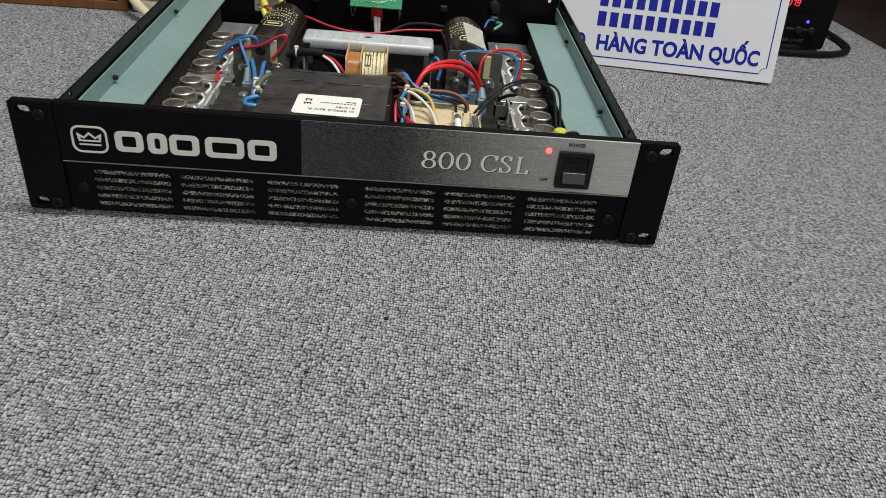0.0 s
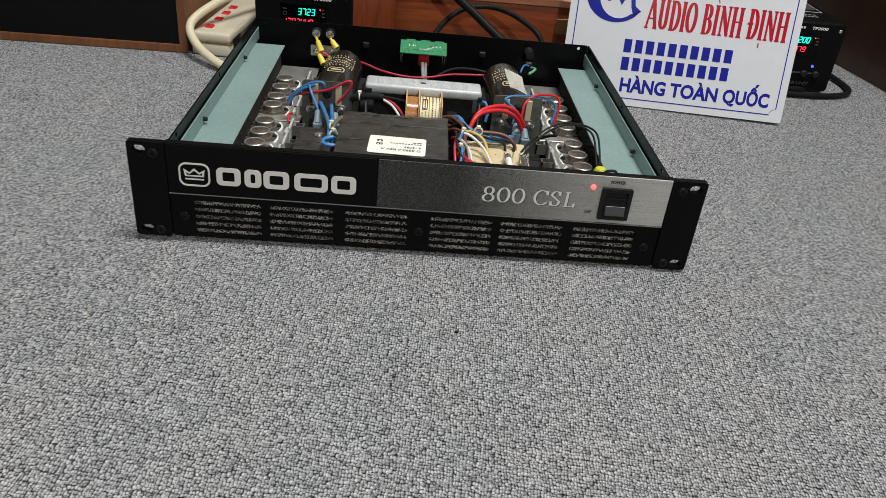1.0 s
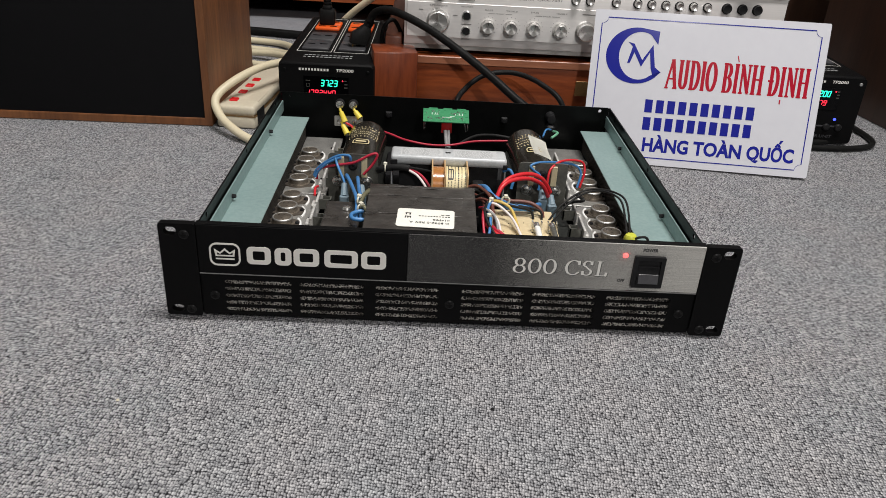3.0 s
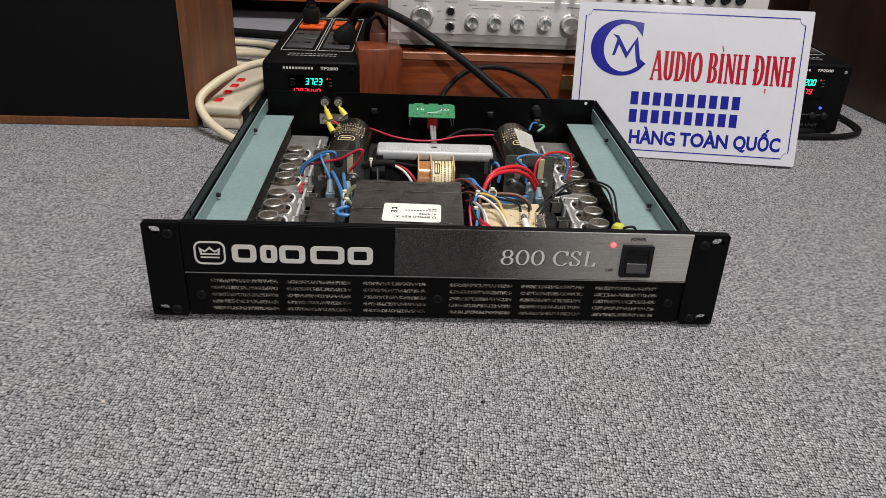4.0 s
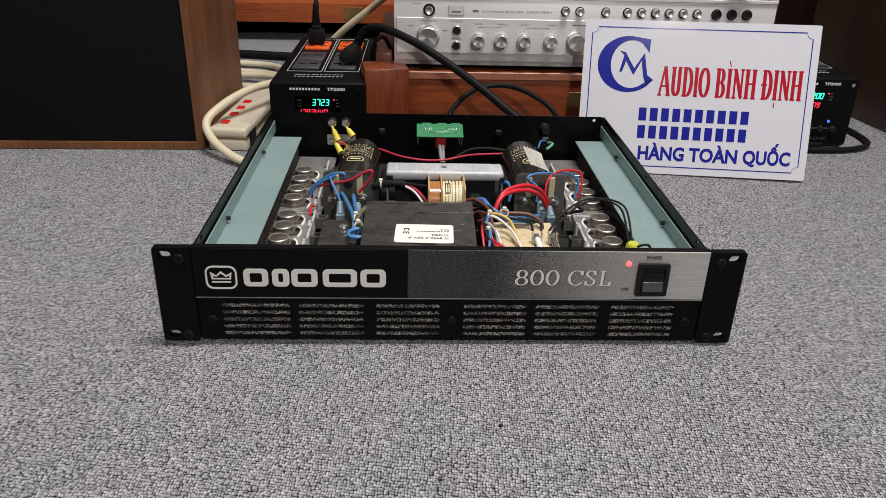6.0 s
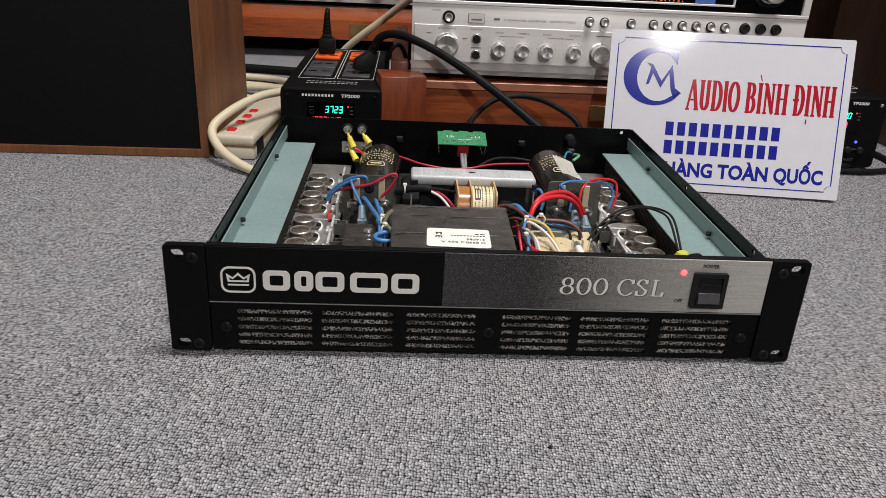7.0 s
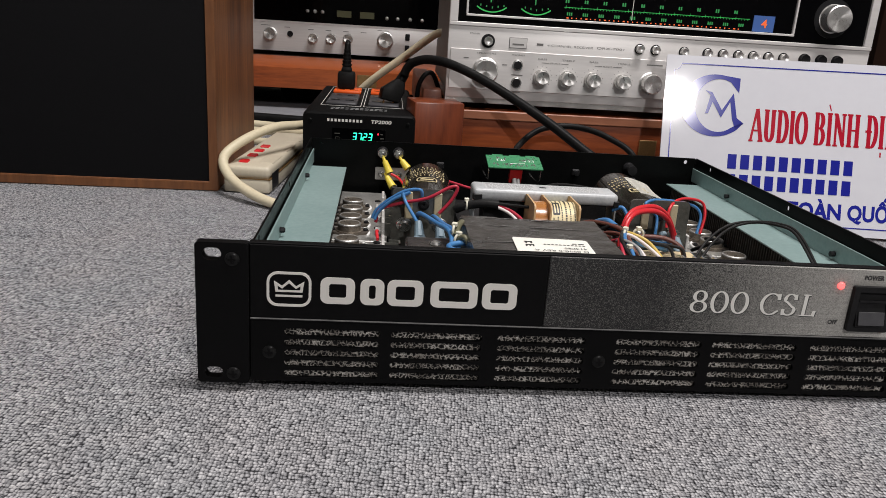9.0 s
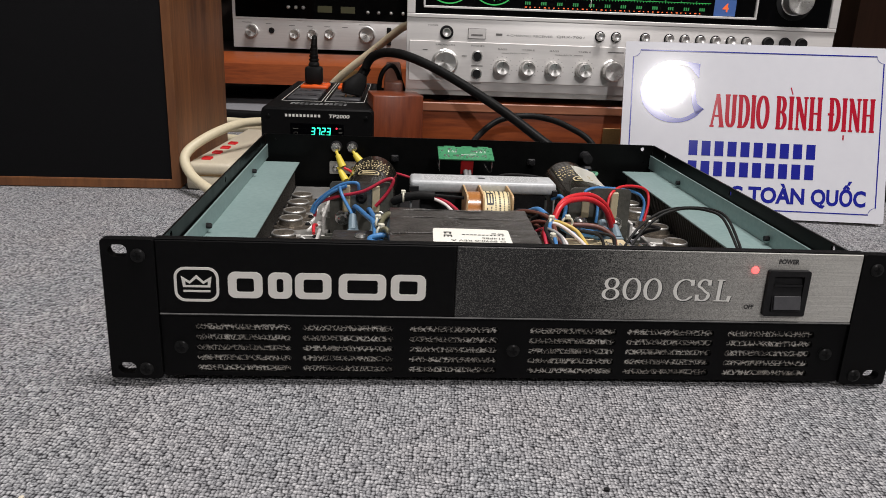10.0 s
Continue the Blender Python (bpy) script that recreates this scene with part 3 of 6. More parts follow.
groups = [(-0.1915, -0.1350), (-0.1285, -0.0735), (-0.064, -0.0095), (0.0095, 0.0640), (0.0705, 0.1258), (0.1345, 0.1905)]
slots = []
for gx0, gx1 in groups:
    for i in range(5):
        slots.append(rrect((gx0 + gx1) / 2, 0.0368 - i * 0.0067, gx1 - gx0, 0.0047, 0.0023, 4))
grille = part("vent_grille", plate([rrect(0, 0.0247, 0.4216, 0.0394, 0.0004, 1)] + slots, 0.0022, Matrix.Translation((0, -0.0008, 0))), M_BLACK, amp, "black slotted vent plate")
part("foam_filter", box(-0.195, 0.195, 0.0018, 0.0095, 0.0056, 0.0440), M_FOAM, grille, "dusty porous foam behind the slots")
for x in (-0.2, 0.0, 0.2):
    again(ear_screw, grille, pose(x, -0.0009, 0.0238))
    part("screw_recess", lathe([(0.0049, -0.0002), (0.0052, 0.0003), (0.0040, 0.0003), (0.0040, -0.0002)], "-y", 20, (x, -0.0009, 0.0238)), M_BLACK_IN, grille)

# badge and wordmark as plain shapes
YF = -0.0028
badge = part("badge", join(plate([rrect(-0.1885, 0.0632, 0.0255, 0.0212, 0.0062, 6), rrect(-0.1885, 0.0632, 0.0225, 0.0182, 0.005, 6)], 0.0004, Matrix.Translation((0, YF - 0.0002, 0))),
                           plate([[(-0.1962, 0.0615), (-0.1972, 0.0682), (-0.1925, 0.0652), (-0.1885, 0.0690), (-0.1845, 0.0652), (-0.1798, 0.0682), (-0.1808, 0.0615)],
                                  [(-0.1948, 0.0627), (-0.1951, 0.0653), (-0.1924, 0.0636), (-0.1885, 0.0670), (-0.1846, 0.0636), (-0.1819, 0.0653), (-0.1822, 0.0627)]], 0.0004, Matrix.Translation((0, YF - 0.0002, 0))),
                           box(-0.1962, -0.1808, YF - 0.0002, YF + 0.0002, 0.0585, 0.0597)), M_PRINT_WHITE, amp, "pale rounded badge printed on the panel", pose(0, 0, 0.0012))
marks = [(-0.1706, -0.1507), (-0.1476, -0.1337), (-0.1320, -0.1108), (-0.1066, -0.0787), (-0.0760, -0.0552)]
for x0, x1 in marks:
    cx, w = (x0 + x1) / 2, x1 - x0
    part("wordmark_block", plate([rrect(cx, 0.0645, w, 0.0162, 0.0042, 5), rrect(cx, 0.0645, w - 0.0100, 0.0084, 0.0014, 3)], 0.0004, Matrix.Translation((0, YF - 0.0002, 0))), M_PRINT_WHITE, amp)
MODEL = [("8", 0.0508, 0.0108), ("0", 0.0632, 0.0114), ("0", 0.0760, 0.0114), ("C", 0.0945, 0.0128), ("S", 0.1085, 0.0098), ("L", 0.1202, 0.0100)]
part("model_lettering", join(*[serif_glyph(ch, x, 0.0593, w, 0.0142, YF - 0.0002, 0.16, 0.055, 0.04) for ch, x, w in MODEL]), M_PRINT_SILVER, amp)
part("model_lettering_shadow", join(*[serif_glyph(ch, x + 0.0004, 0.0589, w, 0.0142, YF, 0.20, 0.085, 0.04) for ch, x, w in MODEL]), M_PRINT_DARK, amp)
part("switch_lettering", text("POWER", 0.1580, 0.0842, 0.0028, 0.0128, YF, 0.045), M_PRINT_DARK, amp)
part("switch_lettering", text("OFF", 0.1405, 0.0548, 0.0026, 0.0062, YF, 0.045), M_PRINT_DARK, amp)
part("led_lens", lathe([(0.0023, -0.001), (0.0023, 0.0006), (0.0017, 0.0016), (0, 0.0021)], "-y", 16, (0.1440, -0.0024, 0.0799)), M_LED, amp, "lit red indicator")
switch = part("power_switch", plate([rrect(0.1672, 0.0645, 0.0262, 0.0292, 0.0012, 3), rrect(0.1672, 0.0645, 0.0190, 0.0222, 0.0006, 2)], 0.0036, Matrix.Translation((0, -0.0058, 0))), M_SWITCH, amp, "black rocker switch", pose(-0.0022, 0, 0.0014))
rk = box(0.1580, 0.1764, -0.0052, 0.002, 0.0537, 0.0753)
for v in rk.verts:
    if v.co.y < 0 and v.co.z < 0.06:
        v.co.y = -0.0075
    elif v.co.y < 0:
        v.co.y = -0.0030
part("rocker", join(rk, box(0.1584, 0.1760, -0.0056, -0.0034, 0.0690, 0.0704)), M_SWITCH, switch)
part("rocker_pad", move(box(0.1588, 0.1756, -0.0006, 0.0002, -0.0042, 0.0042, 0.0002, 1), pose(0, -0.0072, 0.0592, -12)), M_ROCKER, switch, "grey pressed half of the rocker")

# side ledges of teal lacquered sheet, and black fins below them
for s in (-1, 1):
    led = part("side_ledge", join(box(min(s * 0.1725, s * 0.2092), max(s * 0.1725, s * 0.2092), 0.0125, 0.372, 0.0612, 0.0626, 0.0003, 1),
                                  box(min(s * 0.2078, s * 0.2092), max(s * 0.2078, s * 0.2092), 0.0125, 0.3925, 0.0626, 0.0772, 0.0003, 1)), M_TEAL, amp, "pale teal lacquered sheet metal ledge")
    for y in (0.108, 0.297):
        part("ledge_screw", lathe([(0.0022, 0), (0.0022, 0.003), (0.0016, 0.0042), (0, 0.0042)], "x", 8, (s * 0.2062 - 0.002, y, 0.0678)), M_SWITCH, led)
    fins = [box(min(s * 0.186, s * 0.2088), max(s * 0.186, s * 0.2088), 0.013, 0.372, 0.0065, 0.0600)]
    for i in range(88):
        y = 0.016 + i * 0.004
        fins.append(box(min(s * 0.1765, s * 0.1862), max(s * 0.1765, s * 0.1862), y, y + 0.0014, 0.0365, 0.0598))
    part("heat_sink", join(*fins), M_HEATSINK, amp, "black finned heat sink")

# output transistors on aluminium plates
flange = [(0.0175 * math.cos(a) if abs(math.cos(a)) > 0.75 else 0.0135 * math.cos(a) * 1.0, 0.0125 * math.sin(a)) for a in [2 * math.pi * i / 28 for i in range(28)]]
can_profile = [(0, 0), (0.0118, 0), (0.0118, 0.0011), (0.0102, 0.0014), (0.0099, 0.0060), (0.0097, 0.0067), (0.0088, 0.0071), (0.0081, 0.0069), (0.0077, 0.0071), (0, 0.0070)]
rows_y = [0.306, 0.277, 0.246, 0.220, 0.174, 0.146, 0.117]
first = None
for s in (-1, 1):
    base = join(box(min(s * 0.130, s * 0.1764), max(s * 0.130, s * 0.1764), 0.195, 0.374, 0.0335, 0.0362, 0.0005, 1), box(min(s * 0.132, s * 0.1764), max(s * 0.132, s * 0.1764), 0.0905, 0.192, 0.0335, 0.0362, 0.0005, 1),
                box(min(s * 0.136, s * 0.1764), max(s * 0.136, s * 0.1764), 0.020, 0.088, 0.0335, 0.0362, 0.0005, 1))
    mount = part("mounting_plate", base, M_ALU, amp, "dull aluminium mounting plate with paste smears")
    for i, y in enumerate(rows_y):
        at = pose(s * 0.1626, y, 0.0362, 0, 0, random.uniform(-5, 5))
        if first is None:
            first = part("transistor", move(plate([flange], 0.0016), pose(0, 0, 0.0016, -90) @ pose(0, 0, 0, 0, 0, 0)), M_FLANGE, amp, "", at)
            can = part("can", lathe(can_profile, n=28, at=(0, 0, 0.0012)), M_CAN, first)
            part("can_rim", lathe([(0.0102, 0.0072), (0.0101, 0.0081), (0.0094, 0.0087), (0.0086, 0.0085), (0.0086, 0.0080)], n=28), M_ALU, can, "bright rolled rim")
            for sx in (-1, 1):
                part("mounting_screw", lathe([(0.0021, 0), (0.0021, 0.0012), (0.0014, 0.0022), (0, 0.0023)], n=8, at=(sx * 0.0142, 0, 0.0016)), M_FIN, first)
        else:
            again(first, amp, at)
        part("paste_smear", tube([(s * (0.1626 - 0.0155), y - 0.012, 0.0366), (s * (0.1626 - 0.0172), y - 0.003, 0.0367), (s * (0.1626 - 0.0160), y + 0.006, 0.0366), (s * (0.1626 - 0.013), y + 0.0125, 0.0366)], 0.0009 + 0.0006 * random.random(), 5, 4), M_PASTE, mount)
    # socket rails with clips
    for y0, y1, h in ((0.105, 0.140, 0.0495), (0.148, 0.176, 0.0480), (0.205, 0.245, 0.0505), (0.252, 0.285, 0.0490), (0.290, 0.318, 0.0515)):
        rail = part("socket_rail", join(box(min(s * 0.1325, s * 0.1350), max(s * 0.1325, s * 0.1350), y0, y1, 0.0362, h, 0.0005, 1),
                                        box(min(s * 0.1335, s * 0.1405), max(s * 0.1335, s * 0.1405), y0 + 0.008, y0 + 0.020, 0.0362, 0.0405, 0.0008, 1)), M_PASTEALU, amp, "pale rail smeared with white paste")
        y = y0 + 0.008
        while y < y1 - 0.01:
            part("clip", join(box(min(s * 0.1200, s * 0.1322), max(s * 0.1200, s * 0.1322), y, y + 0.0012, 0.036, 0.047), box(min(s * 0.1200, s * 0.1214), max(s * 0.1200, s * 0.1214), y, y + 0.009, 0.036, 0.047),
                              box(min(s * 0.1200, s * 0.1290), max(s * 0.1200, s * 0.1290), y + 0.0085, y + 0.0097, 0.040, 0.047)), M_GLASSY, rail)
            y += 0.019
    for y in (0.060, 0.130, 0.190, 0.235, 0.265, 0.335):
        part("washer_hole", lathe([(0.0030, 0), (0.0030, 0.0010), (0.0018, 0.0011), (0.0014, 0.0002)], n=14, at=(s * 0.1385, y, 0.0362)), M_FIN, mount)
    part("driver_board", box(min(s * 0.058, s * 0.1285), max(s * 0.058, s * 0.1285), 0.018, 0.375, 0.026, 0.0278), M_PCBBLACK, amp, "dark circuit board low in the chassis")
    for k, (dx, dy, hh, ww) in enumerate([(0.122, 0.075, 0.012, 0.006), (0.116, 0.050, 0.008, 0.005), (0.124, 0.100, 0.015, 0.004), (0.1, 0.032, 0.009, 0.007), (0.112, 0.33, 0.012, 0.008), (0.122, 0.36, 0.02, 0.006)]):
        part("small_component", box(s * dx - ww / 2, s * dx + ww / 2, dy - ww, dy + ww, 0.0278, 0.0278 + hh, 0.0008, 1), M_TAN if k % 2 == 0 else M_SWITCH, amp)
    # thin heat-sink strip beside the transistor plate front
    part("vane", join(*[box(min(s * 0.1185, s * 0.128), max(s * 0.1185, s * 0.128), 0.055 + i * 0.0035, 0.0562 + i * 0.0035, 0.030, 0.050) for i in range(6)]), M_TAN, amp)

# bracket plates and the capacitors behind them
for s in (-1, 1):
    cx = s * 0.1010
    rim = rrect(cx, 0.0555, 0.0525, 0.0545, 0.004, 4)
    bracket = part("capacitor_bracket", plate([rim], 0.0018, Matrix.Translation((0, 0.196, 0))), M_GLASSY, amp, "smoky grey plate holding a capacitor")
    for dx in (-0.0125, 0.0118):
        part("terminal_strip", box(cx + dx - 0.0032, cx + dx + 0.0032, 0.1935, 0.196, 0.0575, 0.0800, 0.0006, 1), M_TAN, bracket)
        part("terminal_screw", join(lathe([(0.0064, 0), (0.0064, 0.0010), (0.0060, 0.0012)], "-y", 20, (cx + dx * 1.25, 0.196, 0.0520)), lathe([(0.0038, 0.0010), (0.0038, 0.0030), (0.0024, 0.0042), (0, 0.0043)], "-y", 16, (cx + dx * 1.25, 0.196, 0.0520))), M_STEEL, bracket)
    part("rubber_nut", lathe([(0.0048, 0), (0.0048, 0.002), (0.0028, 0.0035), (0.0012, 0.0035), (0.0012, 0.0015)], "-y", 14, (cx, 0.196, 0.0700)), M_SWITCH, bracket)
    cap = part("capacitor", lathe([(0, 0), (0.0205, 0), (0.0222, 0.002), (0.0226, 0.006), (0.0226, 0.098), (0.0215, 0.103), (0.019, 0.1045), (0, 0.1040)], "y", 40, (cx - s * 0.002, 0.2, 0.0555)), M_SLEEVE, amp, "black-sleeved capacitor can with gold print")
    marks3 = []
    for row, (yy, nchar) in enumerate([(0.2575, 10), (0.2640, 14), (0.2700, 15), (0.2770, 13), (0.2830, 9)]):
        for k in range(nchar):
            ang = radians(48 + 84 * k / (nchar - 1)) + random.uniform(-0.02, 0.02)
            c = Vector((cx - s * 0.002 + 0.02275 * math.cos(ang), yy + random.uniform(-0.0006, 0.0006), 0.0555 + 0.02275 * math.sin(ang)))
            b = box(-0.0005, 0.0005, -random.uniform(0.0008, 0.0016), 0.0014, -0.0001, 0.0001)
            marks3.append(move(b, Matrix.Translation(c) @ pose(0, 0, 0, 0, 90 - math.degrees(ang), random.choice((0, 25, -30)))))
    part("print_mark", join(*marks3), M_GOLD, cap)
    emblem = plate([rrect(0, 0, 0.019, 0.012, 0.004, 5), rrect(0, 0, 0.0165, 0.0095, 0.003, 5)], 0.0004)
    emblem2 = plate([rrect(0, 0, 0.012, 0.0032, 0.001, 3)], 0.0004)
    for e in (emblem, emblem2):
        move(e, pose(0, 0, 0, -90))
        for v in e.verts:
            a = math.pi / 2 - v.co.x / 0.0236
            v.co = Vector((cx - s * 0.002 + (0.0236 + v.co.z * 0.2) * math.cos(a), 0.2425 + v.co.y, 0.0555 + (0.0236 + v.co.z * 0.2) * math.sin(a)))
    part("print_emblem", join(emblem, emblem2), M_GOLD, cap)
    pivot = Matrix.Translation((cx - s * 0.002, 0.2, 0.0555))
    cap.matrix_basis = pivot @ pose(0, 0, 0, 4.5, 0, s * 3.5) @ pivot.inverted()
    if s > 0:
        # loose paper label, curled
        lb = bmesh.new()
        gridv = [[None] * 7 for _ in range(9)]
        for i in range(9):
            for j in range(7):
                u, w = i / 8, j / 6
                ang = radians(96 - 44 * w)
                lift = 0.0004 + 0.005 * max(0, w - 0.45) ** 1.5 + 0.004 * max(0, u - 0.6)
                gridv[i][j] = lb.verts.new((cx - 0.002 + (0.0230 + lift) * math.cos(ang), 0.232 + 0.046 * u - 0.012 * w, 0.0555 + (0.0230 + lift) * math.sin(ang)))
        for i in range(8):
            for j in range(6):
                lb.faces.new((gridv[i][j], gridv[i + 1][j], gridv[i + 1][j + 1], gridv[i][j + 1]))
        bmesh.ops.solidify(lb, geom=lb.faces[:], thickness=0.0002)
        part("paper_label", lb, M_LABEL, cap, "peeling white paper label")

# large wrapped transformer
tr = bmesh.new()
bmesh.ops.create_grid(tr, x_segments=26, y_segments=26, size=0.5)
for v in tr.verts:
    u, w = v.co.x + 0.5, v.co.y + 0.5
    z = 0.0805 - 0.012 * max(0, (w - 0.80) / 0.2) ** 2 - 0.030 * max(0, (0.03 - u) / 0.03) ** 2 - 0.030 * max(0, (u - 0.97) / 0.03) ** 2
    z += 0.0011 * noise.noise(Vector((u * 6, w * 9, 2))) + 0.0009 * noise.noise(Vector((u * 3, w * 30, 5))) + 0.0016 * max(0, w - 0.62) * noise.noise(Vector((u * 22, w * 12, 8)))
    v.co = Vector((-0.0815 + 0.108 * u + (0.003 * (w - 0.5) if u > 0.5 else 0), 0.014 + 0.130 * w, z))
edge = [e for e in tr.edges if e.is_boundary]
ext = bmesh.ops.extrude_edge_only(tr, edges=edge)
for v in [g for g in ext["geom"] if isinstance(g, bmesh.types.BMVert)]:
    v.co.z = 0.008
main_tr = part("mains_transformer", tr, M_TAPE, amp, "large transformer wrapped in creased black tape")
for w in (0.058, 0.098, 0.118):
    part("tape_edge", tube([(-0.079, w, 0.0800), (-0.05, w + 0.001, 0.0806), (-0.01, w - 0.0005, 0.0804), (0.024, w + 0.002, 0.0798)], 0.0004, 5, 5), M_TAPE, main_tr)
label = part("rating_label", plate([rrect(0, 0, 0.051, 0.0375, 0.003, 4)], 0.0004), M_LABEL, main_tr, "white rating label with rounded corners", pose(-0.0235, 0.0495, 0.0813, -90, 0, -2))
part("label_lettering", join(move(join(text("D 8990-0 REV A", -0.021, 0.0078, 0.0036, 0.035, -0.0002, 0.0), text("414P85", -0.0215, 0.0015, 0.0034, 0.0150, -0.0002, 0.0)), Matrix()),
                             bars([(-0.0215 + 0.0026 * k, -0.0042, 0.0017, 0.0008) for k in range(11)] + [(-0.0215, -0.0080, 0.004, 0.0008), (-0.0165, -0.0080, 0.003, 0.0008), (0.0130, -0.0020, 0.0050, 0.0009), (0.0130, -0.0020, 0.0009, 0.0034), (0.0152, -0.0020, 0.0009, 0.0034), (0.0176, -0.0020, 0.0009, 0.0034), (0.0132, -0.0090, 0.0052, 0.0009), (0.0134, -0.0080, 0.0012, 0.0026), (0.0168, -0.0080, 0.0012, 0.0026)], -0.0001)), M_PRINT_DARK, label, "", pose(0, -0.0002, 0, 0, 180, 0))

# zinc frame of the small transformer
zx0, zx1, zy0, zy1, zt = -0.061, 0.0605, 0.1855, 0.2145, 0.0865
frame_ob = part("core_clamp", join(box(zx0, zx1, zy0, zy1, zt - 0.0088, zt + 0.0014, 0.0030, 3), box(zx0 + 0.0004, zx0 + 0.0018, zy0 + 0.002, zy1 - 0.002, 0.030, zt - 0.006, 0.0004, 1), box(zx1 - 0.0018, zx1 - 0.0004, zy0 + 0.002, zy1 - 0.002, 0.030, zt - 0.006, 0.0004, 1)), M_ZINC, amp, "zinc-plated clamp across the transformer core")
part("clamp_slot", plate([rrect(0, 0, 0.006, 0.0035, 0.0017, 5)], 0.0003, Matrix.Translation(((zx0 + zx1) / 2 - 0.001, (zy0 + zy1) / 2, zt + 0.0016)) @ pose(0, 0, 0, -90)), M_FIN, frame_ob)
part("clamp_end", box(zx0 - 0.0008, zx0 + 0.0070, zy0 - 0.0008, zy0 + 0.004, zt - 0.0080, zt - 0.0030, 0.0006, 1), M_SWITCH, frame_ob, "black plastic corner")
part("clamp_end", box(zx1 - 0.0040, zx1 + 0.0008, zy0 - 0.0008, zy0 + 0.004, zt - 0.0092, zt - 0.0040, 0.0006, 1), M_SWITCH, frame_ob, "black plastic corner")
for x0, x1 in ((-0.051, -0.0065), (0.0045, 0.050)):
    sticker = part("sticker", box(x0, x1, zy0 + 0.004, zy1 - 0.006, zt + 0.0013, zt + 0.0015), M_STICKER, frame_ob)
    lines = []
    for r in range(6):
        x, y = x0 + 0.0015, zy0 + 0.0050 + r * 0.0030
        while x < x1 - 0.005:
            w = random.uniform(0.0010, 0.0042)
            lines.append(box(x, x + w, y, y + 0.0010, zt + 0.0015, zt + 0.0016))
            x += w + 0.0009
    part("print_line", join(*lines), M_STICKERPRINT, sticker)
part("core", box(-0.052, 0.052, 0.1885, 0.2115, 0.012, 0.0785, 0.0005, 1), M_FIN, amp, "dark laminated transformer core")
coil = part("coil_former", join(*[plate([rrect(0.166, 0.0635, 0.041, 0.045, 0.004, 3)], 0.0014, SIDE @ Matrix()) for _ in range(1)]), M_BOBBIN, amp, "", pose(-0.0175 + 0.0007, 0, 0))
again(coil, amp, pose(-0.0040, 0, 0))
again(coil, amp, pose(0.0188, 0, 0))
part("winding_tape", lathe([(0.0190, 0), (0.0190, 0.0125)], "x", 32, (-0.0170, 0.166, 0.0650)), M_ORANGE, amp, "amber tape over a coil winding")
wl = part("winding_label", lathe([(0.0195, 0), (0.0195, 0.0220)], "x", 32, (-0.0034, 0.166, 0.0650)), M_YELLOWLAB, amp, "cream printed label round a coil winding")
prt = []


def on_winding(x, deg, w, d):
    a = radians(deg)
    return move(box(-w / 2, w / 2, -d / 2, d / 2, -0.0001, 0.0001), Matrix.Translation((x, 0.166 - 0.0196 * math.sin(a), 0.0650 + 0.0196 * math.cos(a))) @ pose(0, 0, 0, deg))


for col in range(6):
    deg = -18.0
    while deg < 78:
        step = random.uniform(2.2, 5.5)
        if col > 1 or deg < 8 or deg > 52:
            prt.append(on_winding(-0.0012 + col * 0.0034, deg + step / 2, 0.0008 if col != 3 else 0.0013, 0.0196 * radians(step)))
        deg += step + 2.4
for deg in (12, 48):
    prt.append(on_winding(0.0012, deg, 0.0052, 0.0016))
for dx in (-0.0022, 0.0002, 0.0024):
    prt.append(on_winding(0.0012 + dx, 22, 0.0011, 0.0060))
    prt.append(on_winding(0.0012 + dx, 38, 0.0011, 0.0060))
part("print_mark", join(*prt), M_PRINT_DARK, wl)
part("fan_shroud", join(box(-0.070, 0.068, 0.222, 0.300, 0.012, 0.052, 0.006, 2), box(0.024, 0.036, 0.150, 0.175, 0.02, 0.070, 0.003, 2), box(-0.050, -0.026, 0.150, 0.18, 0.02, 0.058, 0.004, 2)), M_SWITCH, amp, "black plastic housings between the transformers")

# cream fuse board with two glass fuses
fb = part("fuse_board", box(0.0405, 0.1010, 0.030, 0.1225, 0.0585, 0.0601, 0.0003, 1), M_PHENOL, amp, "cream fuse board")
for x in (0.0805, 0.0950):
    fuse = part("fuse", rod((x, 0.050, 0.0655), (x, 0.078, 0.0655), 0.0028, 14), M_PASTE if x < 0.09 else M_GLASSY, fb, "glass fuse")
    part("fuse_cap", rod((x, 0.072, 0.0655), (x, 0.080, 0.0655), 0.0031, 14), M_STEEL, fuse)
    part("fuse_clip", join(box(x - 0.0048, x - 0.0036, 0.073, 0.079, 0.0600, 0.0705), box(x + 0.0036, x + 0.0048, 0.073, 0.079, 0.0600, 0.0705), box(x - 0.0045, x + 0.0045, 0.073, 0.079, 0.0600, 0.0612)), M_STEEL, fb)
dots = [lathe([(0.0006, 0), (0.0006, 0.0002)], n=6, at=(0.046 + random.random() * 0.05, 0.036 + random.random() * 0.082, 0.0601)) for _ in range(26)]
part("solder_hole", join(*dots), M_FIN, fb)
part("board_print", bars([(0, 0, 0.0022, 0.006), (0.0035, 0, 0.0022, 0.006), (0.007, 0, 0.0022, 0.006), (0.011, 0, 0.0018, 0.005)], 0), M_LABEL, fb, "", pose(0.047, 0.060, 0.0602, -90, 0, 0))

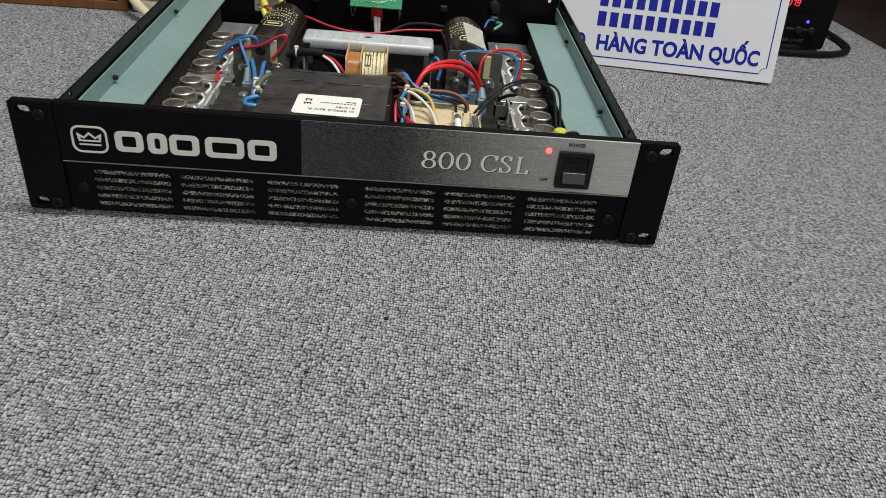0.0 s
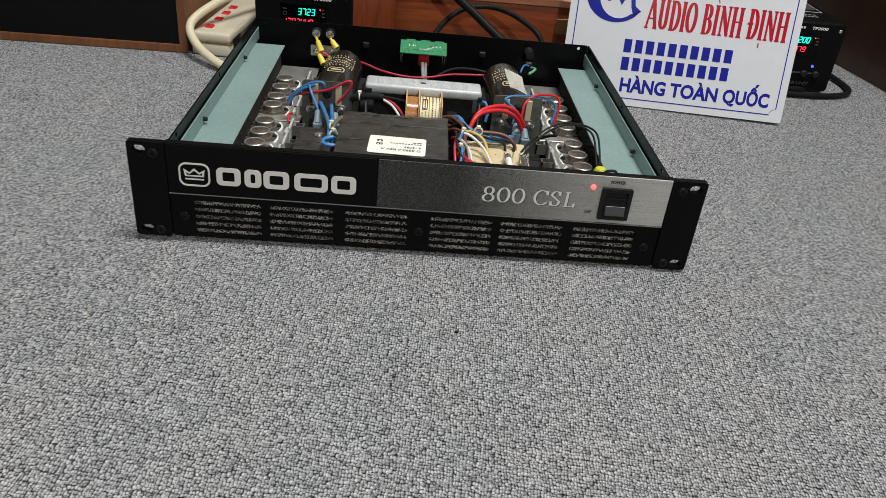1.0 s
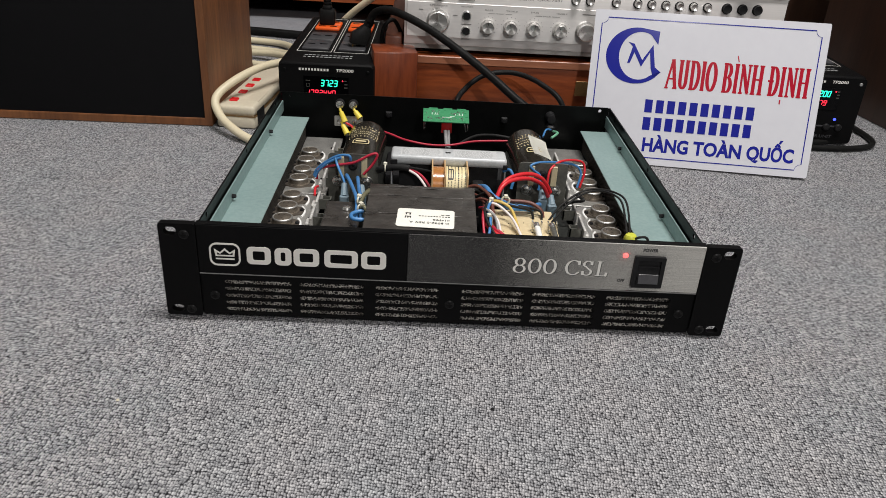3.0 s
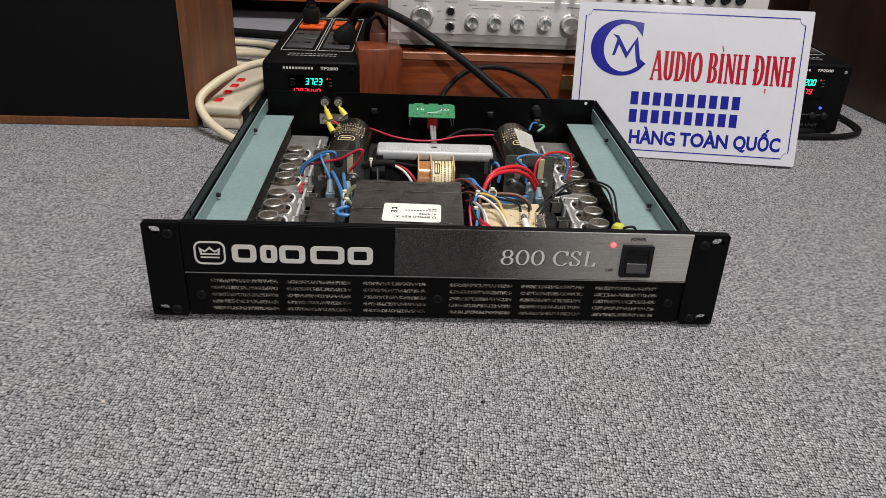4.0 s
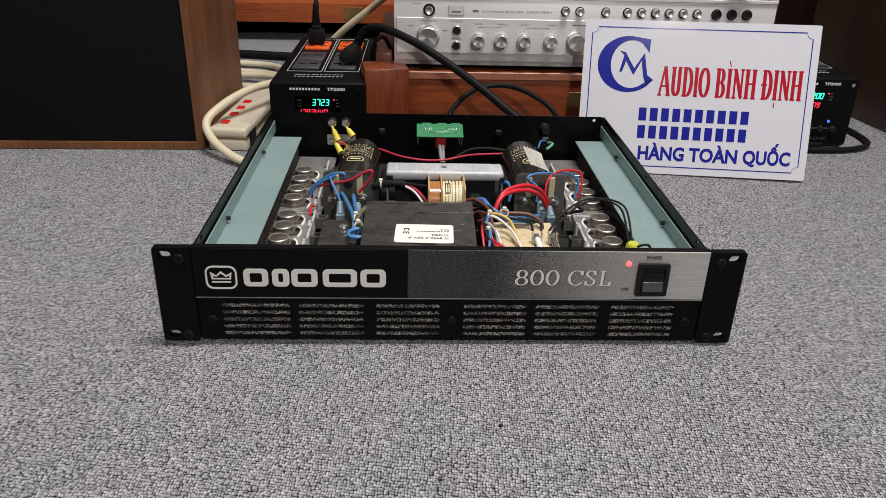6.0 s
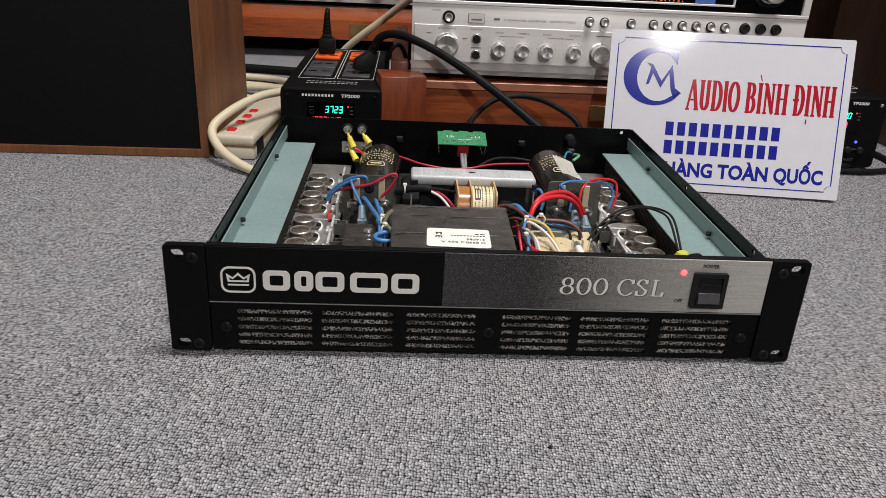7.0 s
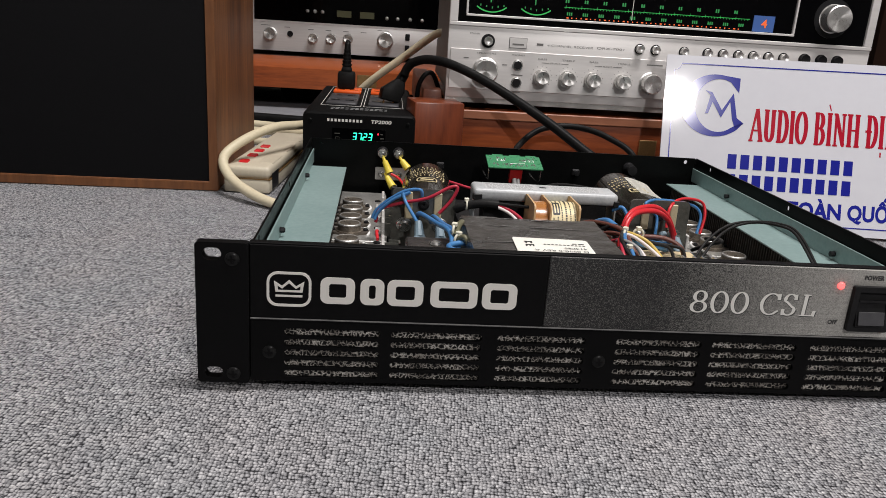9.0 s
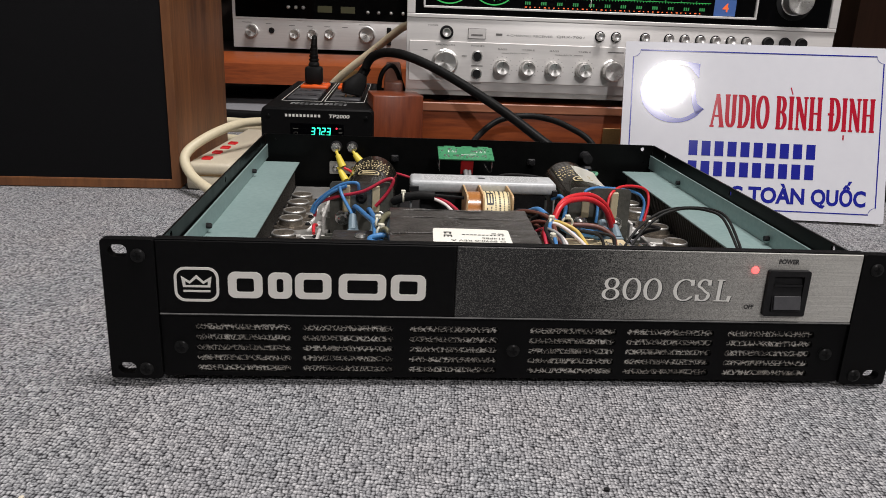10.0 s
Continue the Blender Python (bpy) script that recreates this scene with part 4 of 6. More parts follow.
# green indicator board on wire legs
gp = part("indicator_board", box(-0.029, 0.0275, -0.0145, 0.0145, -0.0008, 0.0008, 0.0003, 1), M_PCBGREEN, amp, "small green circuit board on wire legs", pose(0, 0.348, 0.0810, -0, 0, 0) @ pose(0, 0, 0, 15))
sold = [lathe([(0.0010, 0), (0.0006, 0.0009), (0, 0.0010)], n=6, at=(random.uniform(-0.026, 0.0245), random.choice((-0.009, -0.006, 0.004, 0.008)) + random.uniform(-0.001, 0.001), 0.0008)) for _ in range(40)]
part("solder_joint", join(*sold), M_STEEL, gp)
part("board_print", join(*[box(x, x + w, y, y + 0.0008, 0.0008, 0.00095) for x, y, w in ((-0.018, 0.001, 0.0008), (-0.0155, 0.001, 0.0008), (-0.013, 0.0015, 0.0008), (0.010, 0.001, 0.0008), (0.0135, 0.001, 0.0008), (0.017, 0.001, 0.0008), (-0.006, -0.0045, 0.012), (0.004, -0.0025, 0.006))] + [box(x, x + 0.0009, 0.001, 0.0052, 0.0008, 0.00095) for x in (-0.0185, -0.0140, -0.0115, 0.0105, 0.0150, 0.0190)]), M_PASTE, gp)
for x in (-0.022, -0.004, 0.013):
    part("edge_tab", box(x, x + 0.011, 0.0145, 0.0165, -0.0008, 0.0008), M_PCBGREEN, gp)
part("connector", box(-0.0060, 0.0068, -0.0125, -0.005, -0.0170, -0.0009, 0.0004, 1), M_REDPL, gp, "red plug under the board")
part("ribbon_cable", join(tube([(-0.001, 0.338, 0.066), (0.0, 0.332, 0.058), (0.002, 0.318, 0.05)], 0.0024, 8), tube([(0.003, 0.338, 0.066), (0.0035, 0.332, 0.058), (0.004, 0.318, 0.05)], 0.0018, 8)), WIRE["grey"], amp, "grey ribbon lead")
for x in (-0.0275, 0.026):
    part("wire_leg", tube([(x, 0.340, 0.079), (x, 0.341, 0.066), (x * 0.95, 0.352, 0.062), (x * 0.95, 0.392, 0.062)], 0.0006, 6), M_STEEL, amp)

# rear wall fittings
for x in (-0.1355, -0.1185):
    post = part("binding_post", lathe([(0.0062, 0), (0.0062, 0.005), (0.0048, 0.006), (0.0030, 0.006)], "-y", 20, (x, 0.3935, 0.0765)), M_SWITCH, amp)
    part("ring_lug", lathe([(0.0050, 0.0062), (0.0050, 0.0072), (0.0032, 0.0072)], "-y", 18, (x, 0.3935, 0.0765)), M_STEEL, post)
    part("post_stud", lathe([(0.0036, 0.004), (0.0036, 0.0095), (0.0019, 0.0098), (0.0018, 0.013), (0, 0.0135)], "-y", 6, (x, 0.3935, 0.0765)), M_STEEL, post)
lug = part("terminal_bracket", plate([rrect(-0.1245, 0.0545, 0.036, 0.0135, 0.001, 2)], 0.0014, Matrix.Translation((0, 0.388, 0))), M_ALU, amp, "small metal terminal plate")
for x in (-0.136, -0.1165):
    part("bolt", lathe([(0.0034, 0), (0.0034, 0.003), (0.0024, 0.0045), (0, 0.005)], "-y", 8, (x, 0.388, 0.0545)), M_STEEL, lug)
for a, b in (((-0.1330, 0.378, 0.0700), (-0.1275, 0.373, 0.0585)), ((-0.1150, 0.378, 0.0715), (-0.1085, 0.374, 0.0640)), ((-0.1300, 0.372, 0.0545), (-0.1235, 0.364, 0.0455))):
    part("crimp_sleeve", join(rod(a, b, 0.0029, 14, 0.0042), rod(Vector(a) + (Vector(a) - Vector(b)) * 0.35, a, 0.0016, 8)), M_YELLOW, amp, "yellow crimp sleeve")
for x in (-0.073, 0.076):
    part("standoff", join(box(x - 0.0042, x + 0.0042, 0.389, 0.3935, 0.0625, 0.0695, 0.001, 1), lathe([(0.0028, 0), (0.0028, 0.003), (0, 0.0035)], "-y", 10, (x, 0.388, 0.066))), M_SWITCH, amp)
part("cord_grip", join(lathe([(0.0064, 0), (0.0064, 0.004), (0.0056, 0.005), (0.0052, 0.016), (0, 0.017)], "-y", 18, (0.135, 0.3935, 0.0735)), box(0.130, 0.140, 0.374, 0.388, 0.058, 0.066, 0.002, 1)), M_SWITCH, amp, "black cable grip")

# wiring
wires = [
    ("red", 0.0021, [(0.046, 0.125, 0.072), (0.052, 0.133, 0.083), (0.062, 0.142, 0.0875), (0.080, 0.153, 0.087), (0.096, 0.165, 0.077), (0.107, 0.172, 0.060)]),
    ("red", 0.0021, [(0.044, 0.115, 0.072), (0.050, 0.124, 0.083), (0.060, 0.133, 0.087), (0.078, 0.144, 0.0855), (0.094, 0.156, 0.075), (0.104, 0.166, 0.058)]),
    ("white", 0.0011, [(0.033, 0.086, 0.077), (0.037, 0.074, 0.079), (0.043, 0.064, 0.074), (0.046, 0.052, 0.063)]),
    ("grey", 0.0012, [(0.031, 0.088, 0.076), (0.033, 0.076, 0.080), (0.040, 0.068, 0.077), (0.043, 0.056, 0.067)]),
    ("darkred", 0.0013, [(0.028, 0.100, 0.071), (0.032, 0.086, 0.0775), (0.029, 0.070, 0.0765), (0.030, 0.052, 0.066)]),
    ("black", 0.0013, [(0.026, 0.128, 0.070), (0.035, 0.118, 0.0795), (0.041, 0.108, 0.080), (0.040, 0.094, 0.078)]),
    ("brown", 0.0014, [(0.024, 0.122, 0.069), (0.030, 0.110, 0.076), (0.036, 0.100, 0.078), (0.037, 0.088, 0.077)]),
    ("blue", 0.0023, [(0.030, 0.150, 0.072), (0.035, 0.130, 0.080), (0.042, 0.115, 0.077), (0.058, 0.113, 0.070), (0.076, 0.116, 0.067), (0.088, 0.125, 0.066), (0.093, 0.150, 0.055)]),
    ("blue", 0.0020, [(0.034, 0.140, 0.072), (0.040, 0.120, 0.076), (0.056, 0.109, 0.069), (0.074, 0.112, 0.066), (0.082, 0.124, 0.060)]),
    ("brown", 0.0018, [(0.036, 0.10, 0.078), (0.053, 0.115, 0.073), (0.076, 0.116, 0.072), (0.088, 0.112, 0.067), (0.091, 0.108, 0.060)]),
    ("black", 0.0012, [(0.050, 0.108, 0.073), (0.065, 0.108, 0.070), (0.078, 0.108, 0.067), (0.081, 0.103, 0.060)]),
    ("black", 0.0012, [(0.052, 0.112, 0.073), (0.068, 0.113, 0.069), (0.087, 0.108, 0.067), (0.089, 0.103, 0.060)]),
    ("black", 0.0010, [(0.096, 0.103, 0.060), (0.109, 0.114, 0.072), (0.127, 0.125, 0.081), (0.143, 0.125, 0.0855), (0.158, 0.108, 0.0895), (0.164, 0.088, 0.088), (0.1615, 0.053, 0.074)]),
    ("black", 0.0010, [(0.098, 0.098, 0.060), (0.112, 0.109, 0.073), (0.128, 0.119, 0.0815), (0.144, 0.119, 0.0865), (0.155, 0.103, 0.0895), (0.159, 0.083, 0.0885), (0.158, 0.051, 0.075)]),
    ("black", 0.0012, [(0.162, 0.046, 0.070), (0.168, 0.044, 0.0745), (0.175, 0.044, 0.0735), (0.177, 0.042, 0.063)]),
    ("blue", 0.0014, [(-0.143, 0.200, 0.055), (-0.140, 0.200, 0.062), (-0.131, 0.198, 0.071), (-0.117, 0.193, 0.081), (-0.105, 0.189, 0.0835), (-0.103, 0.190, 0.078)]),
    ("blue", 0.0014, [(-0.141, 0.196, 0.055), (-0.137, 0.196, 0.063), (-0.126, 0.192, 0.074), (-0.113, 0.189, 0.081)]),
    ("blue", 0.0014, [(-0.119, 0.190, 0.080), (-0.116, 0.185, 0.073), (-0.108, 0.170, 0.063), (-0.105, 0.160, 0.060)]),
    ("darkred", 0.0014, [(-0.140, 0.198, 0.052), (-0.137, 0.198, 0.063), (-0.121, 0.191, 0.071), (-0.099, 0.184, 0.078), (-0.082, 0.184, 0.0875), (-0.075, 0.184, 0.0880), (-0.079, 0.183, 0.078), (-0.089, 0.182, 0.066)]),
    ("blue", 0.0019, [(-0.107, 0.185, 0.060), (-0.105, 0.172, 0.068), (-0.095, 0.130, 0.072), (-0.088, 0.092, 0.076), (-0.087, 0.070, 0.066)]),
    ("blue", 0.0019, [(-0.095, 0.185, 0.058), (-0.094, 0.172, 0.066), (-0.089, 0.130, 0.071), (-0.084, 0.092, 0.076), (-0.083, 0.074, 0.066)]),
    ("olive", 0.0022, [(-0.085, 0.083, 0.076), (-0.082, 0.095, 0.080), (-0.078, 0.110, 0.079), (-0.080, 0.130, 0.070)]),
    ("olive", 0.0018, [(-0.084, 0.080, 0.074), (-0.080, 0.075, 0.078), (-0.077, 0.072, 0.074)]),
    ("blue", 0.0013, [(0.097, 0.188, 0.055), (0.098, 0.193, 0.069), (0.090, 0.192, 0.076), (0.087, 0.193, 0.081), (0.101, 0.200, 0.0825), (0.134, 0.213, 0.077), (0.145, 0.213, 0.068), (0.142, 0.208, 0.052)]),
    ("red", 0.0013, [(0.105, 0.186, 0.062), (0.108, 0.192, 0.078), (0.123, 0.206, 0.083), (0.145, 0.216, 0.079), (0.149, 0.213, 0.068), (0.145, 0.208, 0.052)]),
    ("darkred", 0.0013, [(-0.086, 0.345, 0.060), (-0.070, 0.325, 0.063), (-0.048, 0.312, 0.060), (-0.020, 0.308, 0.057), (0.006, 0.308, 0.058), (0.036, 0.320, 0.060), (0.079, 0.330, 0.059)]),
    ("black", 0.0016, [(0.011, 0.310, 0.056), (0.035, 0.330, 0.063), (0.060, 0.340, 0.062), (0.083, 0.340, 0.059)]),
    ("black", 0.0036, [(-0.074, 0.192, 0.0680), (-0.070, 0.188, 0.0712), (-0.062, 0.184, 0.0745), (-0.052, 0.181, 0.0765), (-0.041, 0.179, 0.0765)]),
    ("white", 0.0013, [(-0.044, 0.180, 0.075), (-0.032, 0.172, 0.071), (-0.022, 0.158, 0.062), (-0.020, 0.152, 0.052)]),
    ("darkred", 0.0013, [(-0.042, 0.181, 0.076), (-0.029, 0.173, 0.072), (-0.019, 0.159, 0.064), (-0.0175, 0.150, 0.052)]),
    ("black", 0.0013, [(-0.041, 0.180, 0.077), (-0.027, 0.174, 0.0775), (-0.016, 0.166, 0.0790), (-0.012, 0.160, 0.082)]),
    ("black", 0.0017, [(0.018, 0.148, 0.070), (0.030, 0.135, 0.073), (0.036, 0.110, 0.0745), (0.033, 0.080, 0.075), (0.035, 0.060, 0.064)]),
    ("brown", 0.0017, [(0.016, 0.150, 0.070), (0.028, 0.142, 0.0755), (0.038, 0.105, 0.0805), (0.039, 0.080, 0.076), (0.042, 0.058, 0.064)]),
    ("black", 0.0015, [(0.014, 0.152, 0.068), (0.027, 0.146, 0.074), (0.041, 0.118, 0.077), (0.045, 0.10, 0.074)]),
    ("brown", 0.0015, [(0.020, 0.146, 0.066), (0.029, 0.128, 0.0705), (0.033, 0.10, 0.072), (0.030, 0.084, 0.066)]),
    ("red", 0.0018, [(0.040, 0.098, 0.079), (0.033, 0.086, 0.079), (0.030, 0.074, 0.074), (0.036, 0.060, 0.068), (0.048, 0.048, 0.066)]),
    ("darkred", 0.0020, [(0.032, 0.075, 0.066), (0.040, 0.062, 0.068), (0.050, 0.046, 0.066), (0.054, 0.040, 0.061)]),
    ("blue", 0.0014, [(0.039, 0.096, 0.081), (0.034, 0.080, 0.080), (0.036, 0.066, 0.074), (0.034, 0.050, 0.066)]),
    ("black", 0.0014, [(0.037, 0.096, 0.081), (0.031, 0.078, 0.080), (0.033, 0.064, 0.074), (0.040, 0.052, 0.066)]),
    ("yellow", 0.0014, [(0.036, 0.094, 0.081), (0.046, 0.100, 0.0785), (0.057, 0.095, 0.074), (0.062, 0.075, 0.067), (0.064, 0.055, 0.0610)]),
    ("white", 0.0013, [(0.034, 0.090, 0.081), (0.044, 0.090, 0.079), (0.058, 0.080, 0.070), (0.066, 0.052, 0.0610)]),
    ("blue", 0.0016, [(0.058, 0.190, 0.074), (0.064, 0.184, 0.078), (0.068, 0.180, 0.070), (0.066, 0.176, 0.060)]),
    ("black", 0.0016, [(0.128, 0.180, 0.045), (0.132, 0.160, 0.056), (0.138, 0.150, 0.062), (0.136, 0.175, 0.057)]),
    ("blue", 0.0012, [(0.138, 0.378, 0.0600), (0.128, 0.366, 0.0640), (0.122, 0.350, 0.060)]),
    ("green", 0.0016, [(0.138, 0.376, 0.0590), (0.142, 0.362, 0.0615), (0.133, 0.352, 0.058)]),
    ("red", 0.0014, [(-0.138, 0.192, 0.046), (-0.139, 0.180, 0.049), (-0.138, 0.168, 0.046)]),
    ("red", 0.0014, [(-0.126, 0.371, 0.058), (-0.117, 0.366, 0.054), (-0.108, 0.345, 0.046)]),
]
wire_names = {"red": "red_wire", "darkred": "dark_red_wire", "blue": "blue_wire", "black": "black_wire", "brown": "brown_wire", "white": "white_wire", "yellow": "ochre_wire", "olive": "olive_wire", "green": "green_wire", "grey": "grey_wire"}
for key, r, pts in wires:
    part(wire_names[key], tube(pts, r, 8, 6), WIRE[key], amp)
part("blue_wire", tube([(-0.090, 0.070, 0.073), (-0.079, 0.076, 0.0735), (-0.070, 0.070, 0.0725), (-0.074, 0.060, 0.0725), (-0.088, 0.058, 0.0735)], 0.0019, 8, 6, True), WIRE["blue"], amp)
for c, ax in (((0.053, 0.108, 0.0765), 0), ((0.0375, 0.092, 0.0800), 60), ((-0.0855, 0.0885, 0.0785), 70), ((-0.083, 0.080, 0.0745), 40), ((-0.0665, 0.186, 0.0735), 90), ((0.0345, 0.070, 0.0735), 20)):
    tie = part("cable_tie", move(join(tube([(0.0038 * math.cos(a), 0, 0.0038 * math.sin(a)) for a in [2 * math.pi * i / 10 for i in range(10)]], 0.0009, 6, 3, True), box(-0.0019, 0.0019, -0.0019, 0.0019, 0.0028, 0.0058, 0.0005, 1)), pose(*c, 0, 0, ax)), M_NYLON, amp)
for a, b in (((-0.1065, 0.160, 0.0640), (-0.1055, 0.150, 0.0540)), ((-0.0895, 0.166, 0.0600), (-0.0885, 0.156, 0.0520)), ((0.0985, 0.176, 0.0600), (0.0990, 0.168, 0.0520)), ((0.107, 0.168, 0.0580), (0.108, 0.160, 0.0500))):
    part("spade_sleeve", join(rod(a, b, 0.0030, 10, 0.0044), box(b[0] - 0.0046, b[0] + 0.0046, b[1] - 0.0045, b[1] + 0.0015, b[2] - 0.0130, b[2] + 0.0020, 0.001, 1)), M_CLEARBLUE, amp, "bluish clear spade sleeve")
part("crimp_cap", lathe([(0, 0), (0.0048, 0.0003), (0.0062, 0.003), (0.0060, 0.008), (0.0045, 0.0105), (0, 0.0112)], n=18, at=(0.1615, 0.049, 0.0640)), M_LIME, amp, "lime green crimp cap")
part("chassis_screw", lathe([(0.0045, 0), (0.0047, 0.0008), (0.0036, 0.0024), (0, 0.0030)], n=16, at=(-0.0975, 0.094, 0.0660)), M_STEEL, amp)
part("support_block", box(-0.118, -0.084, 0.030, 0.112, 0.0278, 0.0660, 0.001, 1), M_TAPE, amp, "black block under the chassis screw")

# ---- sign board ----
sign = thing("sign_board", "white acrylic shop sign tilted back on the carpet", "sign", pose(0.3410, 0.4130, 0.0022, 0, 0, -9.04) @ pose(0, 0, 0, -16.3) @ pose(0, 0, 0, 0, -0.7, 0))
SW, SH = 0.3030, 0.2015
part("board", plate([rrect(0, SH / 2, SW, SH, 0.002, 3)], 0.003), M_BOARD, sign)
i0, i1, q = 0.0092, 0.0100, 0.0085


def border(inset):
    a, h0, h1, rr = SW / 2 - inset, inset, SH - inset, q - (inset - i0)
    pts = []
    for cx, cz, a0 in ((a, h1, 180), (-a, h1, 270), (-a, h0, 0), (a, h0, 90)):
        for i in range(7):
            ang = radians(a0 + 90 * (1 - i / 6))
            pts.append((cx + rr * math.cos(ang), cz + rr * math.sin(ang)))
    return pts


part("border_line", plate([border(i0), border(i1 + 0.0005)], 0.0003, Matrix.Translation((0, -0.0003, 0))), M_SIGNBLUE, sign)


def board_xy(u, v):
    return u - SW / 2, v


# round mark: a crescent and a zigzag
outer = [(0.0872, 0.1774)] + arc(0.0598, 0.1442, 0.0403, 0.0366, 76, 312, 40) + [(0.0935, 0.1246)]
inner = [(0.0905, 0.1250)] + arc(0.0640, 0.1443, 0.0272, 0.0312, 306, 62, 36) + [(0.0866, 0.1600)]
part("round_mark", plate([[board_xy(*p) for p in outer + inner]], 0.0003, Matrix.Translation((0, -0.0003, 0))), M_SIGNBLUE, sign)
zig = [(0.0540, 0.1660), (0.0605, 0.1640), (0.0710, 0.1420), (0.0815, 0.1640), (0.0860, 0.1330), (0.0930, 0.1265), (0.0850, 0.1190), (0.0815, 0.1310), (0.0787, 0.1530), (0.0705, 0.1325), (0.0615, 0.1520), (0.0577, 0.1370), (0.0547, 0.1365), (0.0590, 0.1600)]
part("zigzag_mark", plate([[board_xy(0.0478 + (p[0] - 0.0540) * 1.19, 0.1246 + (p[1] - 0.1265) * 0.935) for p in zig]], 0.0003, Matrix.Translation((0, -0.0003, 0))), M_SIGNBLUE, sign)


def slab_letter(ch, u, w, v, h):
    """A condensed serif capital, with its Vietnamese marks."""
    x = board_xy(u, 0)[0]
    bits = [serif_glyph({"Đ": "D", "Ì": "I", "Ị": "I"}.get(ch, ch), x, v, w, h, -0.0002, 0.118, 0.056)]
    if ch == "Đ":
        bits.append(box(x - w * 0.06, x + w * 0.48, -0.00033, 0.0001, v + h * 0.47, v + h * 0.54))
    if ch == "Ì":
        bits.append(plate([[(x + w * 0.2, v + h * 1.24), (x + w * 0.36, v + h * 1.27), (x + w * 0.72, v + h * 1.06), (x + w * 0.55, v + h * 1.05)]], 0.0003, Matrix.Translation((0, -0.0002, 0))))
    if ch == "Ị":
        bits.append(box(x + w * 0.38, x + w * 0.62, -0.0002, 0.0001, v - h * 0.25, v - h * 0.10))
    return join(*bits)


RED = [("A", 0.0960, 0.0165), ("U", 0.1125, 0.0145), ("D", 0.1280, 0.0140), ("I", 0.1430, 0.0062), ("O", 0.1500, 0.0140),
       ("B", 0.1720, 0.0130), ("Ì", 0.1862, 0.0068), ("N", 0.1940, 0.0150), ("H", 0.2098, 0.0155), ("Đ", 0.2325, 0.0135), ("Ị", 0.2470, 0.0070), ("N", 0.2548, 0.0145), ("H", 0.2700, 0.0150)]
for ch, u, w in RED:
    u = 0.1012 + (u - 0.0960) * 0.980
    part("red_letter", slab_letter(ch, u, w, 0.1043, 0.0388), M_SIGNRED, sign)
for row, (u0, u1, v0) in enumerate(((0.0790, 0.2275, 0.0708), (0.0790, 0.2265, 0.0472))):
    step = (u1 - u0) / 10
    for k in range(10):
        part("number_bar", bars([(board_xy(u0 + k * step, 0)[0], v0, step * 0.68, 0.0172)], -0.0001), M_SIGNBLUE, sign)
for word, u0, u1 in (("O", 0.0545, 0.0678), ("HÀNG", 0.0820, 0.1435), ("TOÀN", 0.1498, 0.2134), ("QUỐC", 0.2206, 0.2820)):
    part("blue_lettering", text(word, board_xy(u0, 0)[0], 0.0190, 0.0172, u1 - u0, -0.0002, 0.036), M_SIGNBLUE, sign)

# ---- loudspeakers ----
def loudspeaker(name, label, w, d, h, m, veneer, edge):
    sp = thing(name, label, "speaker", m)
    part("side_panel", box(0, 0.010, 0, d, 0.001, h, 0.0008, 1), veneer, sp)
    part("side_panel", box(w - 0.010, w, 0, d, 0.001, h, 0.0008, 1), veneer, sp)
    part("bottom_panel", box(0.010, w - 0.010, 0, d, 0.001, 0.012, 0.0008, 1), veneer, sp)
    part("top_panel", box(0.010, w - 0.010, 0, d, h - 0.016, h, 0.0008, 1), veneer, sp)
    part("back_panel", box(0.016, w - 0.016, d - 0.015, d, 0.012, h - 0.016), veneer, sp)
    part("front_edge", box(0.0002, 0.0102, -0.0012, 0.0002, 0.0012, h - 0.0002), edge, sp)
    part("front_edge", box(w - 0.0102, w - 0.0002, -0.0012, 0.0002, 0.0012, h - 0.0002), edge, sp)
    part("front_edge", box(0.0102, w - 0.0102, -0.0012, 0.0002, 0.0012, 0.0105), edge, sp)
    part("grille_cloth", box(0.0104, w - 0.0104, 0.0005, 0.018, 0.0108, h - 0.018, 0.002, 2), M_CLOTH, sp, "black stretched speaker cloth")
    return sp


loudspeaker("floor_loudspeaker", "walnut veneered loudspeaker with black cloth front, on carpet", 0.42, 0.30, 0.70, pose(-0.7515, 0.5005, 0, 0, 0, 0.8), M_WALNUT, M_WALNUT_F)
loudspeaker("dark_loudspeaker", "dark brown veneered loudspeaker beside the filter unit", 0.42, 0.36, 0.75, pose(0.7480, 0.520, 0, 0, 0, 7), M_DARKWOOD, M_DARKWOOD)

# ---- knobs and hi-fi ----


def knob_bm(r, depth, ribs=0):
    """A turned knob on a low skirt, its face dished; ribs: flats round its edge."""
    bm = lathe([(r * 1.12, 0), (r * 1.12, 0.0012), (r, 0.0016), (r * 0.97, depth - 0.001), (r * 0.90, depth), (r * 0.55, depth - 0.0006), (r * 0.3, depth - 0.0010), (0, depth - 0.0012)], "-y", 48)
    if ribs:
        for v in bm.verts:
            d = math.hypot(v.co.x, v.co.z)
            if r * 0.93 < d < r * 1.05:
                k = 1 + 0.022 * math.cos(ribs * math.atan2(v.co.z, v.co.x))
                v.co.x, v.co.z = v.co.x * k, v.co.z * k
    return bm


